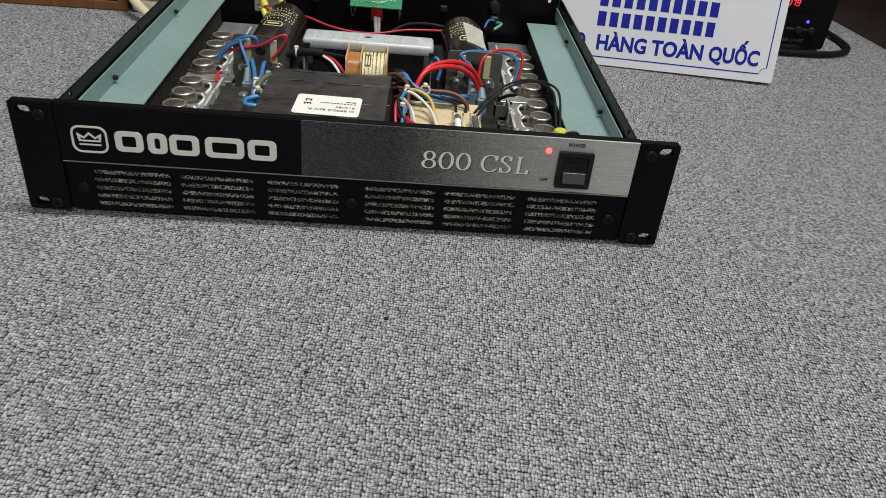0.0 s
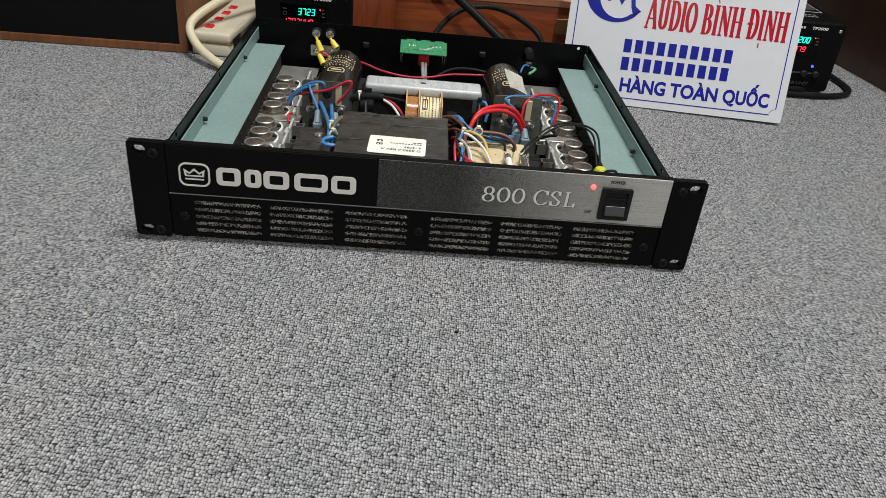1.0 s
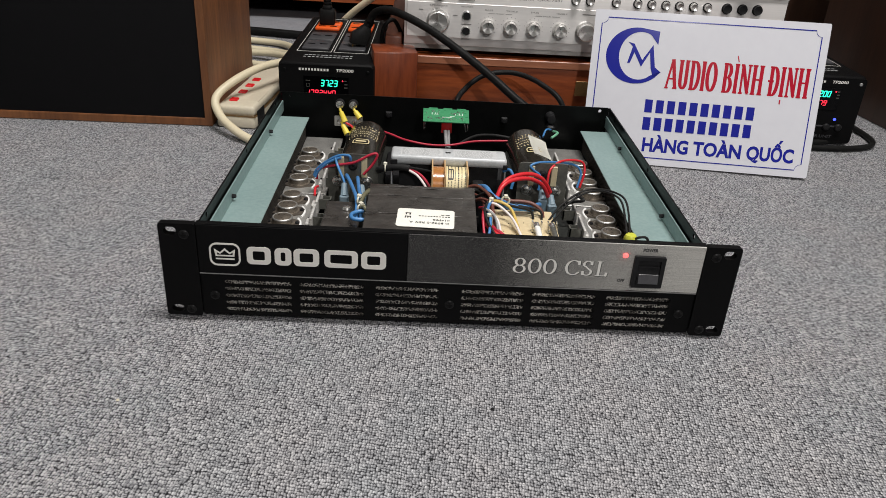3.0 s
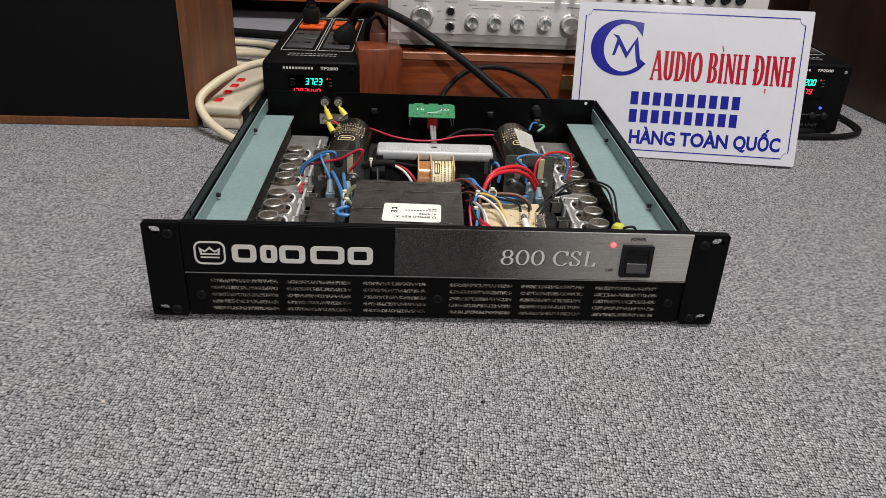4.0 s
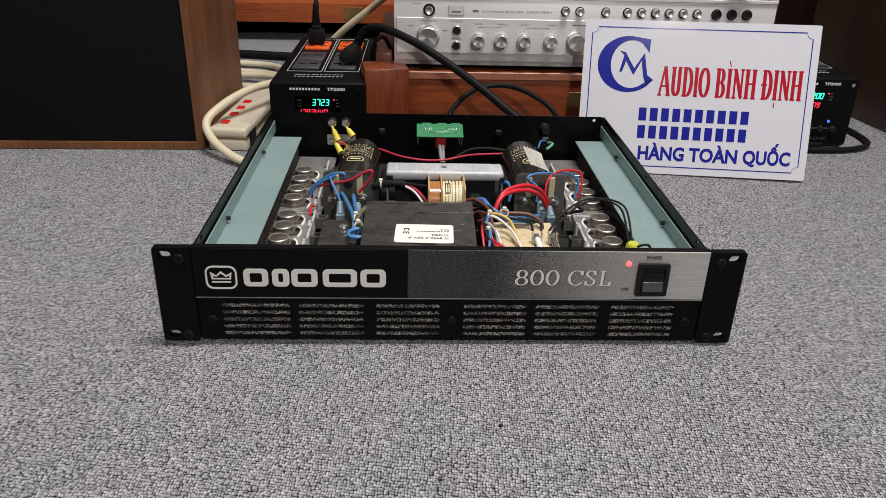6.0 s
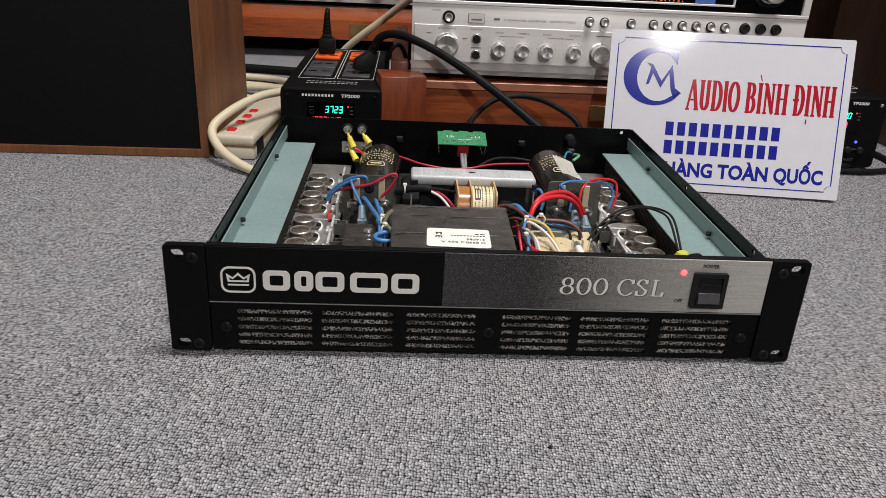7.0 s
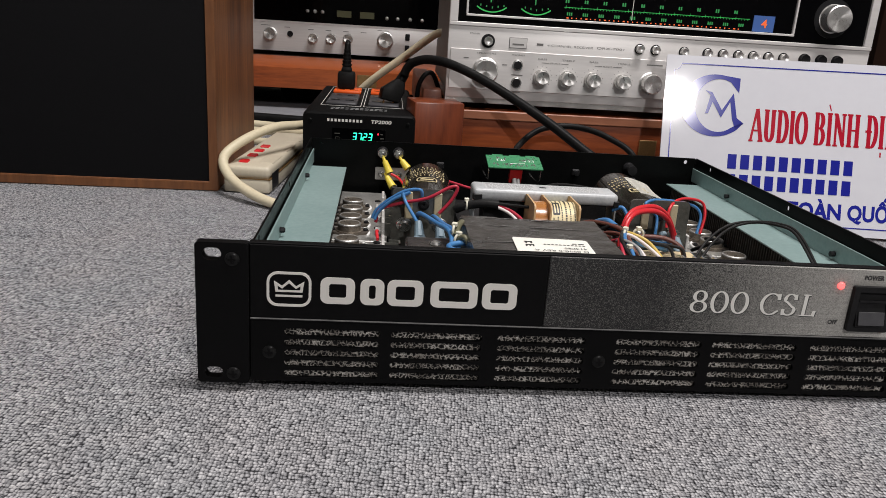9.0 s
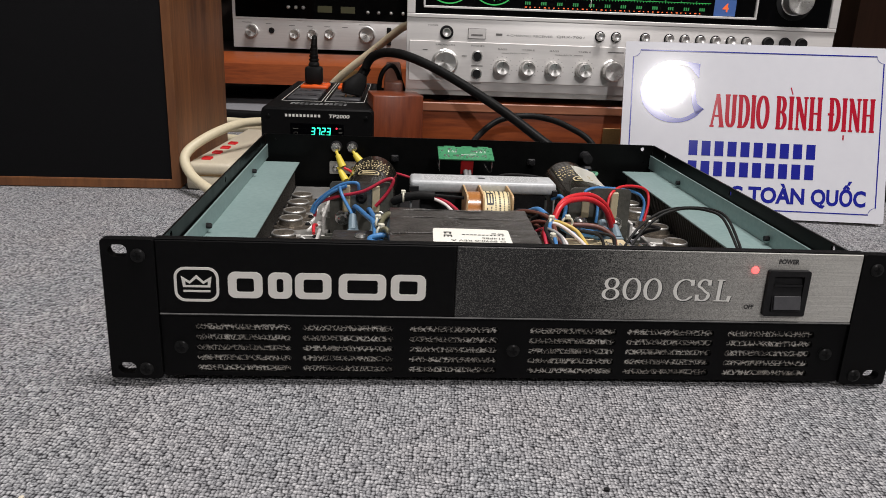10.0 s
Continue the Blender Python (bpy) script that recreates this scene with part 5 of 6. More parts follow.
receiver = thing("stereo_receiver", "silver-fronted vintage receiver with lit dial, on a low timber rack", "receiver", pose(-0.060, 0.5415, 0.126, 0, 0, -1.2))
RW = 0.530
part("case", box(0.002, RW - 0.002, 0.004, 0.33, 0.004, 0.19, 0.002, 1), surf("grey_case_paint", (0.20, 0.19, 0.175), (0.27, 0.26, 0.24), 0.5, 0.2, 30), receiver)
for x in (0.04, RW - 0.04):
    part("foot", lathe([(0.016, -0.0132), (0.017, -0.011), (0.017, 0.004)], n=20, at=(x, 0.03, 0)), M_SWITCH, receiver)
part("front_panel", box(0, RW, -0.004, 0.004, 0.0, 0.0855, 0.001, 2), M_SILVER, receiver)
part("lower_panel", box(0.0035, RW - 0.0035, -0.0055, -0.004, 0.011, 0.0585, 0.0004, 1), M_SILVER, receiver)
part("foot_rail", box(0.0, RW, -0.003, 0.004, -0.006, 0.0), surf("dull_silver_strip", (0.4, 0.39, 0.37), (0.5, 0.49, 0.47), 0.4, 0.5, 40), receiver)
part("dial_frame", join(box(0, RW, -0.006, 0.004, 0.0855, 0.0900, 0.0006, 1), box(0, 0.010, -0.006, 0.004, 0.0900, 0.19, 0.0006, 1), box(RW - 0.010, RW, -0.006, 0.004, 0.0900, 0.19, 0.0006, 1), box(0.020, 0.428, -0.0055, 0.0, 0.0970, 0.0995, 0.0004, 1), box(0.4255, 0.428, -0.0055, 0.0, 0.0995, 0.19, 0.0004, 1), box(0.0195, 0.022, -0.0055, 0.0, 0.0995, 0.19, 0.0004, 1)), M_SILVER, receiver)
dial = part("dial_glass", join(box(0.010, RW - 0.010, -0.002, 0.003, 0.0900, 0.189)), M_DIALGLASS, receiver, "black glass tuning dial")
yg = -0.0022
ticks = []
for k in range(60):
    x = 0.140 + k * 0.00385
    ticks.append((x, 0.1120 if k % 5 else 0.1120, 0.0005, 0.0018 if k % 5 else 0.004))
part("dial_scale", bars(ticks + [(0.138, 0.1135, 0.232, 0.0006)], yg), M_DIALGREEN, dial)
part("dial_numeral", bars([(0.139 + k * 0.0233 + d, 0.1190, 0.0018, 0.0040) for k in range(10) for d in (0, 0.0027)] + [(0.142 + k * 0.0195 + d, 0.1045, 0.0016, 0.0036) for k in range(12) for d in (0, 0.0025, 0.005)], yg), M_DIALDIM, dial)
part("dial_dot", bars([(0.142 + k * 0.0058, 0.1010, 0.0026 if k % 4 == 0 else 0.0014, 0.0013) for k in range(38)], yg), M_DIALRED, dial)
part("dial_pointer", bars([(0.222, 0.1035, 0.0007, 0.075)], yg - 0.0003), M_PRINT_WHITE, dial)
for cx in (0.050, 0.104):
    arc = [(cx + 0.030 * math.cos(a), 0.1320 + 0.030 * math.sin(a)) for a in [radians(232 + 76 * i / 14) for i in range(15)]]
    arc2 = [(cx + 0.0285 * math.cos(a), 0.1320 + 0.0285 * math.sin(a)) for a in [radians(308 - 76 * i / 14) for i in range(15)]]
    meter = part("level_meter", plate([arc + arc2], 0.0003, Matrix.Translation((0, yg - 0.0003, 0))), M_DIALGREEN, dial)
    part("meter_mark", bars([(cx - 0.014 + 0.007 * k, 0.1070 + 0.0012 * abs(k - 2), 0.0012, 0.0022) for k in range(5)] + [(cx - 0.002, 0.1140, 0.0015, 0.008)], yg - 0.0001), M_DIALDIM, meter)
lit = part("channel_window", box(0.3745, 0.4010, yg - 0.0012, yg, 0.1000, 0.1190), M_BLUELIT, dial, "blue lit channel window")
part("lit_numeral", text("4", 0.3845, 0.1050, 0.0095, 0.0075, yg - 0.0015, 0.02), M_DIALRED, lit)
part("tuning_knob", join(knob_bm(0.0165, 0.018)), M_KNOB, receiver, "", pose(0.4740, -0.002, 0.121))
part("knob_recess", lathe([(0.0235, 0), (0.0235, 0.0012), (0.0205, 0.0014)], "-y", 36, (0.4740, -0.002, 0.121)), M_SWITCH, receiver)

k_small, k_mid, k_big = None, None, None
for x in (0.2365, 0.2565, 0.2925, 0.3225, 0.3420, 0.3615, 0.3805, 0.4000, 0.4195):
    if k_small is None:
        k_small = part("push_button", knob_bm(0.0047, 0.008), M_KNOB, receiver, "", pose(x, -0.004, 0.0705))
        part("button_ring", lathe([(0.0063, 0), (0.0063, 0.0012), (0.0054, 0.0014)], "-y", 24), M_SWITCH, k_small)
    else:
        again(k_small, receiver, pose(x, -0.004, 0.0705))
for x in (0.4465, 0.4680, 0.4890):
    part("dark_button", lathe([(0.0070, 0), (0.0070, 0.0015), (0.0062, 0.002), (0.0058, 0.006), (0.0045, 0.0055), (0, 0.0050)], "-y", 24, (x, -0.004, 0.0705)), M_SWITCH, receiver)
pb = part("power_button", knob_bm(0.0053, 0.009), M_KNOB, receiver, "", pose(0.0485, -0.004, 0.0690))
part("button_ring", lathe([(0.0082, 0), (0.0082, 0.0018), (0.0062, 0.002)], "-y", 28), M_SWITCH, pb)
for x in (0.1175, 0.1495, 0.1815, 0.2190):
    if k_mid is None:
        k_mid = part("tone_knob", knob_bm(0.0084, 0.016, 20), M_KNOB, receiver, "", pose(x, -0.0055, 0.0300))
        part("inner_ring", lathe([(0.0098, 0), (0.0098, 0.005), (0.0092, 0.006), (0.0086, 0.006)], "-y", 36), M_KNOB, k_mid)
        part("pointer_line", box(-0.0003, 0.0003, -0.0160, -0.0152, 0.003, 0.0076), M_PRINT_DARK, k_mid)
    else:
        again(k_mid, receiver, pose(x, -0.0055, 0.0300, 0, random.uniform(-30, 30), 0))
part("selector_knob", join(knob_bm(0.0145, 0.014, 12), box(-0.0005, 0.0005, -0.0145, -0.012, 0.003, 0.0140)), M_KNOB, receiver, "", pose(0.0475, -0.0055, 0.0335))
part("balance_knob", join(knob_bm(0.0122, 0.016, 24)), M_KNOB, receiver, "", pose(0.2545, -0.0055, 0.0300))
for z in (0.0425, 0.0215):
    jack = part("phone_jack", lathe([(0.0066, 0), (0.0066, 0.0014), (0.0056, 0.0020), (0.0046, 0.0020), (0.0040, 0.0005)], "-y", 24, (0.0870, -0.0055, z)), M_STEEL, receiver)
    part("jack_hole", lathe([(0.0050, 0), (0.0050, 0.0018), (0, 0.0018)], "-y", 20, (0.0870, -0.0060, z)), M_SWITCH, jack)
badge2 = part("maker_badge", box(0.0745, 0.0965, -0.0049, -0.004, 0.0625, 0.0750, 0.0003, 1), M_PRINT_GREY, receiver)
part("badge_face", box(0.0751, 0.0959, -0.0053, -0.0048, 0.0631, 0.0744), M_SILVER, badge2)
part("badge_bar", bars([(0.0785, 0.0662, 0.014, 0.0018)], -0.0054), M_PRINT_GREY, badge2)
WORDS = [("4-CHANNEL RECEIVER", 0.1216, 0.0668, 0.0026, 0.0571, -0.0042), ("QRX-7001", 0.1832, 0.0672, 0.0026, 0.0343, -0.0042), ("POWER", 0.0260, 0.0760, 0.0018, 0.0118, -0.0042), ("SPEAKERS", 0.0355, 0.0535, 0.0019, 0.024, -0.0057), ("PHONES", 0.0790, 0.0535, 0.0019, 0.016, -0.0057),
         ("BASS", 0.1120, 0.0505, 0.0019, 0.011, -0.0057), ("TREBLE", 0.1415, 0.0505, 0.0019, 0.016, -0.0057), ("BASS", 0.1760, 0.0505, 0.0019, 0.011, -0.0057), ("TREBLE", 0.2110, 0.0505, 0.0019, 0.016, -0.0057),
         ("FRONT", 0.1275, 0.0462, 0.0016, 0.012, -0.0057), ("BACK", 0.1935, 0.0462, 0.0016, 0.011, -0.0057)]
for word, x, z, h, w, y in WORDS:
    part("panel_lettering", text(word, x, z, h, w, y), M_PRINT_GREY, receiver)
for x, z, w, h, y in ((0.1085, 0.0672, 0.008, 0.0026, -0.0041), (0.1170, 0.0468, 0.009, 0.0005, -0.0056), (0.1410, 0.0468, 0.009, 0.0005, -0.0056), (0.1830, 0.0468, 0.009, 0.0005, -0.0056), (0.2060, 0.0468, 0.011, 0.0005, -0.0056), (0.248, 0.0515, 0.02, 0.0014, -0.0056), (0.02, 0.0475, 0.006, 0.001, -0.0056), (0.068, 0.0415, 0.006, 0.001, -0.0056), (0.080, 0.0300, 0.014, 0.0012, -0.0056), (0.081, 0.0095, 0.012, 0.0012, -0.0056)):
    part("panel_bar", bars([(x, z, w, h)], y), M_PRINT_GREY, receiver)
part("panel_tick", join(*[box(x + 0.0132 * math.cos(a) - 0.0004, x + 0.0132 * math.cos(a) + 0.0004, -0.0057, -0.0055, 0.0300 + 0.0132 * math.sin(a) - 0.0004, 0.0300 + 0.0132 * math.sin(a) + 0.0004) for x in (0.1175, 0.1495, 0.1815, 0.2190) for a in [radians(-40 + 26 * k) for k in range(11)]]), M_PRINT_GREY, receiver)

rack = thing("low_timber_rack", "low red-brown timber rack under the receiver", "rack")
part("front_rail", box(-0.040, 0.455, 0.530, 0.552, 0.045, 0.1115, 0.0015, 2), M_MAHOG, rack)
part("rail_moulding", box(-0.040, 0.455, 0.5265, 0.5302, 0.101, 0.1118, 0.001, 1), wood("light_worn_timber_edge", (0.22, 0.07, 0.035), (0.40, 0.16, 0.085), 0.45, 12, "x"), rack)
part("shelf_board", box(-0.050, 0.455, 0.552, 0.92, 0.095, 0.1118, 0.001, 1), M_MAHOG, rack)
part("rear_rail", box(-0.050, 0.455, 0.90, 0.92, 0.0, 0.095), M_MAHOG, rack)
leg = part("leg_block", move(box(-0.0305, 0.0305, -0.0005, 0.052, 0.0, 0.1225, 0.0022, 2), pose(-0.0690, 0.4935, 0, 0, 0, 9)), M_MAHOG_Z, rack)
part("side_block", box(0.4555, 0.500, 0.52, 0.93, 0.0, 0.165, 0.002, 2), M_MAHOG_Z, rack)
part("side_rail", box(-0.0870, -0.0630, 0.5470, 0.900, 0.090, 0.1330, 0.003, 2), wood("mid_brown_timber", (0.085, 0.024, 0.012), (0.20, 0.062, 0.030), 0.5, 14, "y"), rack)
part("brass_tag", box(0.190, 0.2125, 0.5255, 0.5263, 0.064, 0.0855, 0.0003, 1), M_BRASS, rack)

rack2 = thing("far_timber_rack", "long red-brown timber rack behind the loudspeaker", "rack")
rail = bmesh.new()
for x in (-0.95, 0.25):
    for y, z in ((1.232, 0.055), (1.232, 0.0965), (1.236, 0.0990), (1.288, 0.1165), (1.294, 0.1165), (1.294, 0.055)):
        rail.verts.new((x, y, z))
rail.verts.ensure_lookup_table()
n = 6
for k in range(n):
    rail.faces.new((rail.verts[k], rail.verts[(k + 1) % n], rail.verts[n + (k + 1) % n], rail.verts[n + k]))
rail.faces.new(rail.verts[:n])
rail.faces.new(list(reversed(rail.verts[n:])))
bmesh.ops.recalc_face_normals(rail, faces=rail.faces)
part("front_rail", rail, M_MAHOG, rack2)
part("shelf_board", box(-0.95, 0.25, 1.2945, 1.72, 0.094, 0.1162, 0.001, 1), M_DARKWOOD, rack2)
for x in (-0.90, 0.16):
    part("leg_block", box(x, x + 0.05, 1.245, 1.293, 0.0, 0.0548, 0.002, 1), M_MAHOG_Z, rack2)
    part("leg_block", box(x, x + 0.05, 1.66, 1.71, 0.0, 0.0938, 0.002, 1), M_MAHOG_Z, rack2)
# unseen shelf on uprights, added to shade the far receiver and rail
part("upper_shelf", box(-0.95, 0.25, 1.185, 1.72, 0.385, 0.405, 0.001, 1), M_DARKWOOD, rack2)
for x in (-0.97, 0.251):
    part("upright", box(x, x + 0.019, 1.24, 1.72, 0.0, 0.405, 0.001, 1), M_DARKWOOD, rack2)
part("brass_tag", box(-0.189, -0.1485, 1.2300, 1.2318, 0.0625, 0.0900, 0.0003, 1), M_BRASS, rack2)

far = thing("far_receiver", "silver-fronted vintage receiver with dark dial window, on the far rack", "receiver", pose(-0.421, 1.325, 0.1245))
FW = 0.47
part("case", box(0.002, FW - 0.002, 0.004, 0.30, 0.002, 0.19, 0.002, 1), M_DARKWOOD, far)
for x in (0.05, FW - 0.05):
    part("foot", lathe([(0.014, -0.0083), (0.014, 0.003)], n=16, at=(x, 0.04, 0)), M_SWITCH, far)
part("front_panel", box(0, FW, -0.004, 0.004, 0.0, 0.0600, 0.001, 2), M_SILVER, far)
part("dial_frame", join(box(0, FW, -0.005, 0.004, 0.060, 0.0635), box(0, 0.006, -0.005, 0.004, 0.0635, 0.19), box(FW - 0.006, FW, -0.005, 0.004, 0.0635, 0.19)), M_SILVER, far)
dial2 = part("dial_glass", box(0.006, FW - 0.006, -0.002, 0.003, 0.0635, 0.189), M_DIALGLASS, far)
for x, z, r in ((0.040, 0.035, 0.0125), (0.132, 0.0315, 0.0098), (0.170, 0.0325, 0.0098), (0.207, 0.0340, 0.0098), (0.288, 0.0350, 0.0160)):
    part("tone_knob", knob_bm(r, 0.018), M_KNOB, far, "", pose(x, -0.004, z))
part("phone_jack", lathe([(0.0062, 0), (0.0062, 0.0018), (0.0035, 0.002), (0.003, 0.0004)], "-y", 20, (0.082, -0.004, 0.0370)), M_SWITCH, far)
for z in (0.0205, 0.0445):
    part("slide_switch", box(0.331, 0.341, -0.0075, -0.004, z - 0.007, z + 0.007, 0.002, 2), M_SWITCH, far)
for x in (0.119, 0.135, 0.151, 0.2895, 0.313, 0.340, 0.366):
    part("toggle", lathe([(0.0042, 0), (0.0042, 0.004), (0.0030, 0.009), (0, 0.0095)], "-y", 14, (x, -0.002, 0.0865 if x < 0.2 else 0.0815)), M_KNOB, far)
for x in (0.1815, 0.2310):
    part("meter_face", box(x, x + 0.031, -0.0030, -0.002, 0.0780, 0.0915), M_METERLIT, dial2, "dim olive meter face")
for x, z, w in [(0.12 + 0.038 * k, 0.048, 0.012) for k in range(4)] + [(0.02, 0.052, 0.02), (0.07, 0.050, 0.012), (0.27, 0.0545, 0.025)]:
    part("panel_mark", bars([(x, z, w, 0.0012)], -0.0041), M_PRINT_GREY, far)

# ---- power filter units ----


def seven_segments(digits, x, z, w, h, gap, slant=0.12):
    table = {"0": "abcdef", "1": "bc", "2": "abged", "3": "abgcd", "4": "fgbc", "5": "afgcd", "6": "afgedc", "7": "abc", "8": "abcdefg", "9": "abcdfg", " ": ""}
    out, t = [], h * 0.13
    for d in digits:
        segs = {"a": (x + t * 0.6, z + h - t, w - t * 1.2, t), "d": (x + t * 0.6, z, w - t * 1.2, t), "g": (x + t * 0.6, z + h / 2 - t / 2, w - t * 1.2, t), "f": (x, z + h / 2 + t * 0.2, t, h / 2 - t * 0.7), "b": (x + w - t, z + h / 2 + t * 0.2, t, h / 2 - t * 0.7), "e": (x, z + t * 0.5, t, h / 2 - t * 0.7), "c": (x + w - t, z + t * 0.5, t, h / 2 - t * 0.7)}
        for k in table[d]:
            sx, sz, sw, sh = segs[k]
            b = box(sx, sx + sw, -0.0003, 0, sz, sz + sh)
            for v in b.verts:
                v.co.x += (v.co.z - z) * slant
            out.append(b)
        x += w + gap
    return join(*out)


def filter_unit(label, m, green, red, lit_blue):
    f = thing("power_filter", label, "power filter", m, "power filter units")
    w, h, d = 0.131, 0.1070, 0.315
    body = part("body", box(0, w, 0, d, 0.006, h, 0.006, 3), M_BLACK, f)
    part("front_plate", plate([rrect(w / 2, 0.0545, w - 0.002, h - 0.0075, 0.005, 4)], 0.002, Matrix.Translation((0, -0.002, 0))), M_BLACK, f)
    for x in (0.009, w - 0.009):
        part("plate_screw", screw_bm(0.0026, 0.001), M_STEEL if lit_blue and x > 0.05 else M_BLACK_IN, f, "", pose(x, -0.002, h - 0.0105))
        part("foot", box(x - 0.006, x + 0.006, 0.02, 0.034, 0.0, 0.0065, 0.001, 1), M_SWITCH, f)
        part("foot", box(x - 0.006, x + 0.006, d - 0.034, d - 0.02, 0.0, 0.0065, 0.001, 1), M_SWITCH, f)
    part("name_bar", bars([(0.0285 + 0.0042 * k, 0.0965, 0.0026, 0.0031) for k in range(10)], -0.0021), M_PRINT_SILVER, f)
    part("model_lettering", text("TP2000", 0.0790, 0.0962, 0.0038, 0.0240, -0.0022, 0.03, 0.1), M_PRINT_SILVER, f)
    win = part("display_window", box(0.0345, 0.0965, -0.0030, -0.0020, 0.0560, 0.0895, 0.0004, 1), M_DIALGLASS, f, "dark display window")
    part("upper_digits", seven_segments(green, 0.0575, 0.0755, 0.0050, 0.0092, 0.0010), M_SEG_GREEN, win, "lit green digits", pose(0, -0.0031, 0))
    part("lower_digits", seven_segments(red, 0.0375, 0.0625, 0.0048, 0.0080, 0.0011), M_SEG_RED, win, "lit red digits", pose(0, -0.0031, 0))
    part("status_light", lathe([(0.0011, 0), (0.0011, 0.0004), (0, 0.0005)], "-y", 10, (0.0880, -0.0030, 0.0840)), M_SEG_RED, win)
    for mark in ((0.0905, 0.0833, 0.003, 0.0014), (0.0905, 0.0785, 0.004, 0.0014), (0.0905, 0.0740, 0.004, 0.0014), (0.0375, 0.0825, 0.006, 0.0010)):
        part("window_mark", bars([mark], -0.0031), M_GLASSY, win)
    part("window_key", plate([rrect(0.0407, 0.0767, 0.0046, 0.0048, 0.0005, 2), rrect(0.0407, 0.0767, 0.0038, 0.0040, 0.0004, 2)], 0.0003, Matrix.Translation((0, -0.0034, 0))), M_GLASSY, win)
    for x in (0.0875, 0.1055):
        part("red_button", lathe([(0.0052, 0), (0.0052, 0.003), (0.0040, 0.0045), (0, 0.005)], "-y", 18, (x, -0.002, 0.0510 if not lit_blue else 0.0300)), M_REDPL if not lit_blue else M_SWITCH, f)
    part("caption_bar", bars([(0.0700, 0.0300, 0.018, 0.0022), (0.094, 0.0300, 0.016, 0.0022)], -0.0021), M_ROCKER, f)
    part("caption_lettering", text("FILTER UNIT", 0.0560, 0.0130, 0.0042, 0.044, -0.0021, 0.02), M_ROCKER, f)
    if lit_blue:
        part("blue_light", lathe([(0.0020, 0), (0.0020, 0.0012), (0, 0.0018)], "-y", 12, (0.0975, -0.002, 0.0420)), M_BLUELED, f, "lit blue indicator")
    # outlets on top
    for cx in (0.0400, 0.0925):
        panel = part("outlet_panel", plate([rrect(0, 0, 0.0495, 0.235, 0.001, 2), rrect(0, 0, 0.0482, 0.2337, 0.001, 2)], 0.0005, Matrix.Translation((cx, 0.180, h + 0.0003)) @ pose(0, 0, 0, -90)), M_PRINT_SILVER, f)
        for k, y in enumerate((0.0990, 0.1560, 0.2175, 0.2475)):
            orange = y > 0.2 and y < 0.26
            half = 0.0110 if orange else 0.0255
            part("outlet", box(cx - 0.0195, cx + 0.0195, y - half, y + half, h - 0.001, h + (0.0045 if orange else 0.003), 0.0022, 2), M_ORANGEPL if orange else M_ROCKER, panel, "orange outlet" if orange else "")
            for sx in (-0.009, 0.009):
                part("slot", box(cx + sx - 0.0055, cx + sx + 0.0055, y - 0.002, y + 0.002, h + 0.0005, h + (0.0048 if orange else 0.0033)), M_DIALGLASS, panel)
    part("top_bar", join(*[box(0.030 + 0.0058 * k, 0.030 + 0.0058 * k + random.uniform(0.003, 0.005), 0.030 + 0.011 * r, 0.0335 + 0.0105 * r, h, h + 0.0002) for k in range(12) for r in range(2)]), M_STICKERPRINT, f)
    return f


filter_unit("black power filter with lit digits, beside the timber block", pose(-0.2285, 0.478, 0, 0, 0, -0.5), "3723", "1792440", False)
filter_unit("black power filter unit with lit digits, behind the sign", pose(0.4930, 0.5480, 0, 0, 0, -2), "2200", "1002079", True)

# plugs standing in the outlets, with their leads
plug = thing("mains_plug", "black moulded mains plug standing in an orange outlet", "plug")
part("plug_body", join(box(-0.2015, -0.1765, 0.700, 0.722, 0.1110, 0.1360, 0.004, 2), box(-0.1965, -0.1815, 0.703, 0.719, 0.1330, 0.1430, 0.004, 2)), M_CORD, plug)
part("strain_relief", join(rod((-0.189, 0.711, 0.140), (-0.1885, 0.713, 0.1735), 0.0064, 14, 0.0040), *[lathe([(0.0073 - 0.0007 * k, 0), (0.0073 - 0.0007 * k, 0.0022)], n=14, at=(-0.189, 0.711, 0.144 + 0.0050 * k)) for k in range(5)]), M_CORD, plug)
part("cord", tube([(-0.1885, 0.713, 0.170), (-0.1885, 0.720, 0.1755), (-0.190, 0.735, 0.168), (-0.195, 0.77, 0.13), (-0.21, 0.83, 0.05), (-0.22, 0.93, 0.006)], 0.0038, 10), M_CORD, plug)
plug2 = thing("amplifier_power_cord", "thick black mains cord with angled plug, running to the amplifier", "power cord")
PLUG = pose(-0.128, 0.574, 0.1125, -6, 12, 10) @ Matrix.Scale(0.80, 4)
shell = move(plate([[(-0.0165, 0), (0.0145, 0), (0.0185, 0.018), (0.0165, 0.033), (0.0030, 0.036), (-0.0165, 0.017)]], 0.026), Matrix.Translation((0, -0.013, 0)))
bmesh.ops.bevel(shell, geom=[e for e in shell.edges if e.calc_face_angle(0) > 0.3], offset=0.0022, segments=2, profile=0.5, affect="EDGES")
part("plug_body", move(shell, PLUG), M_CORD, plug2)
part("collar", move(rod((0.0085, 0, 0.030), (0.0150, 0, 0.0480), 0.0086, 16, 0.0078), PLUG), M_CORD, plug2)
for dx in (-0.0095, 0.0065):
    part("pin", move(box(dx - 0.0007, dx + 0.0007, -0.0032, 0.0032, -0.0060, 0.0005), PLUG), M_BRASS, plug2)
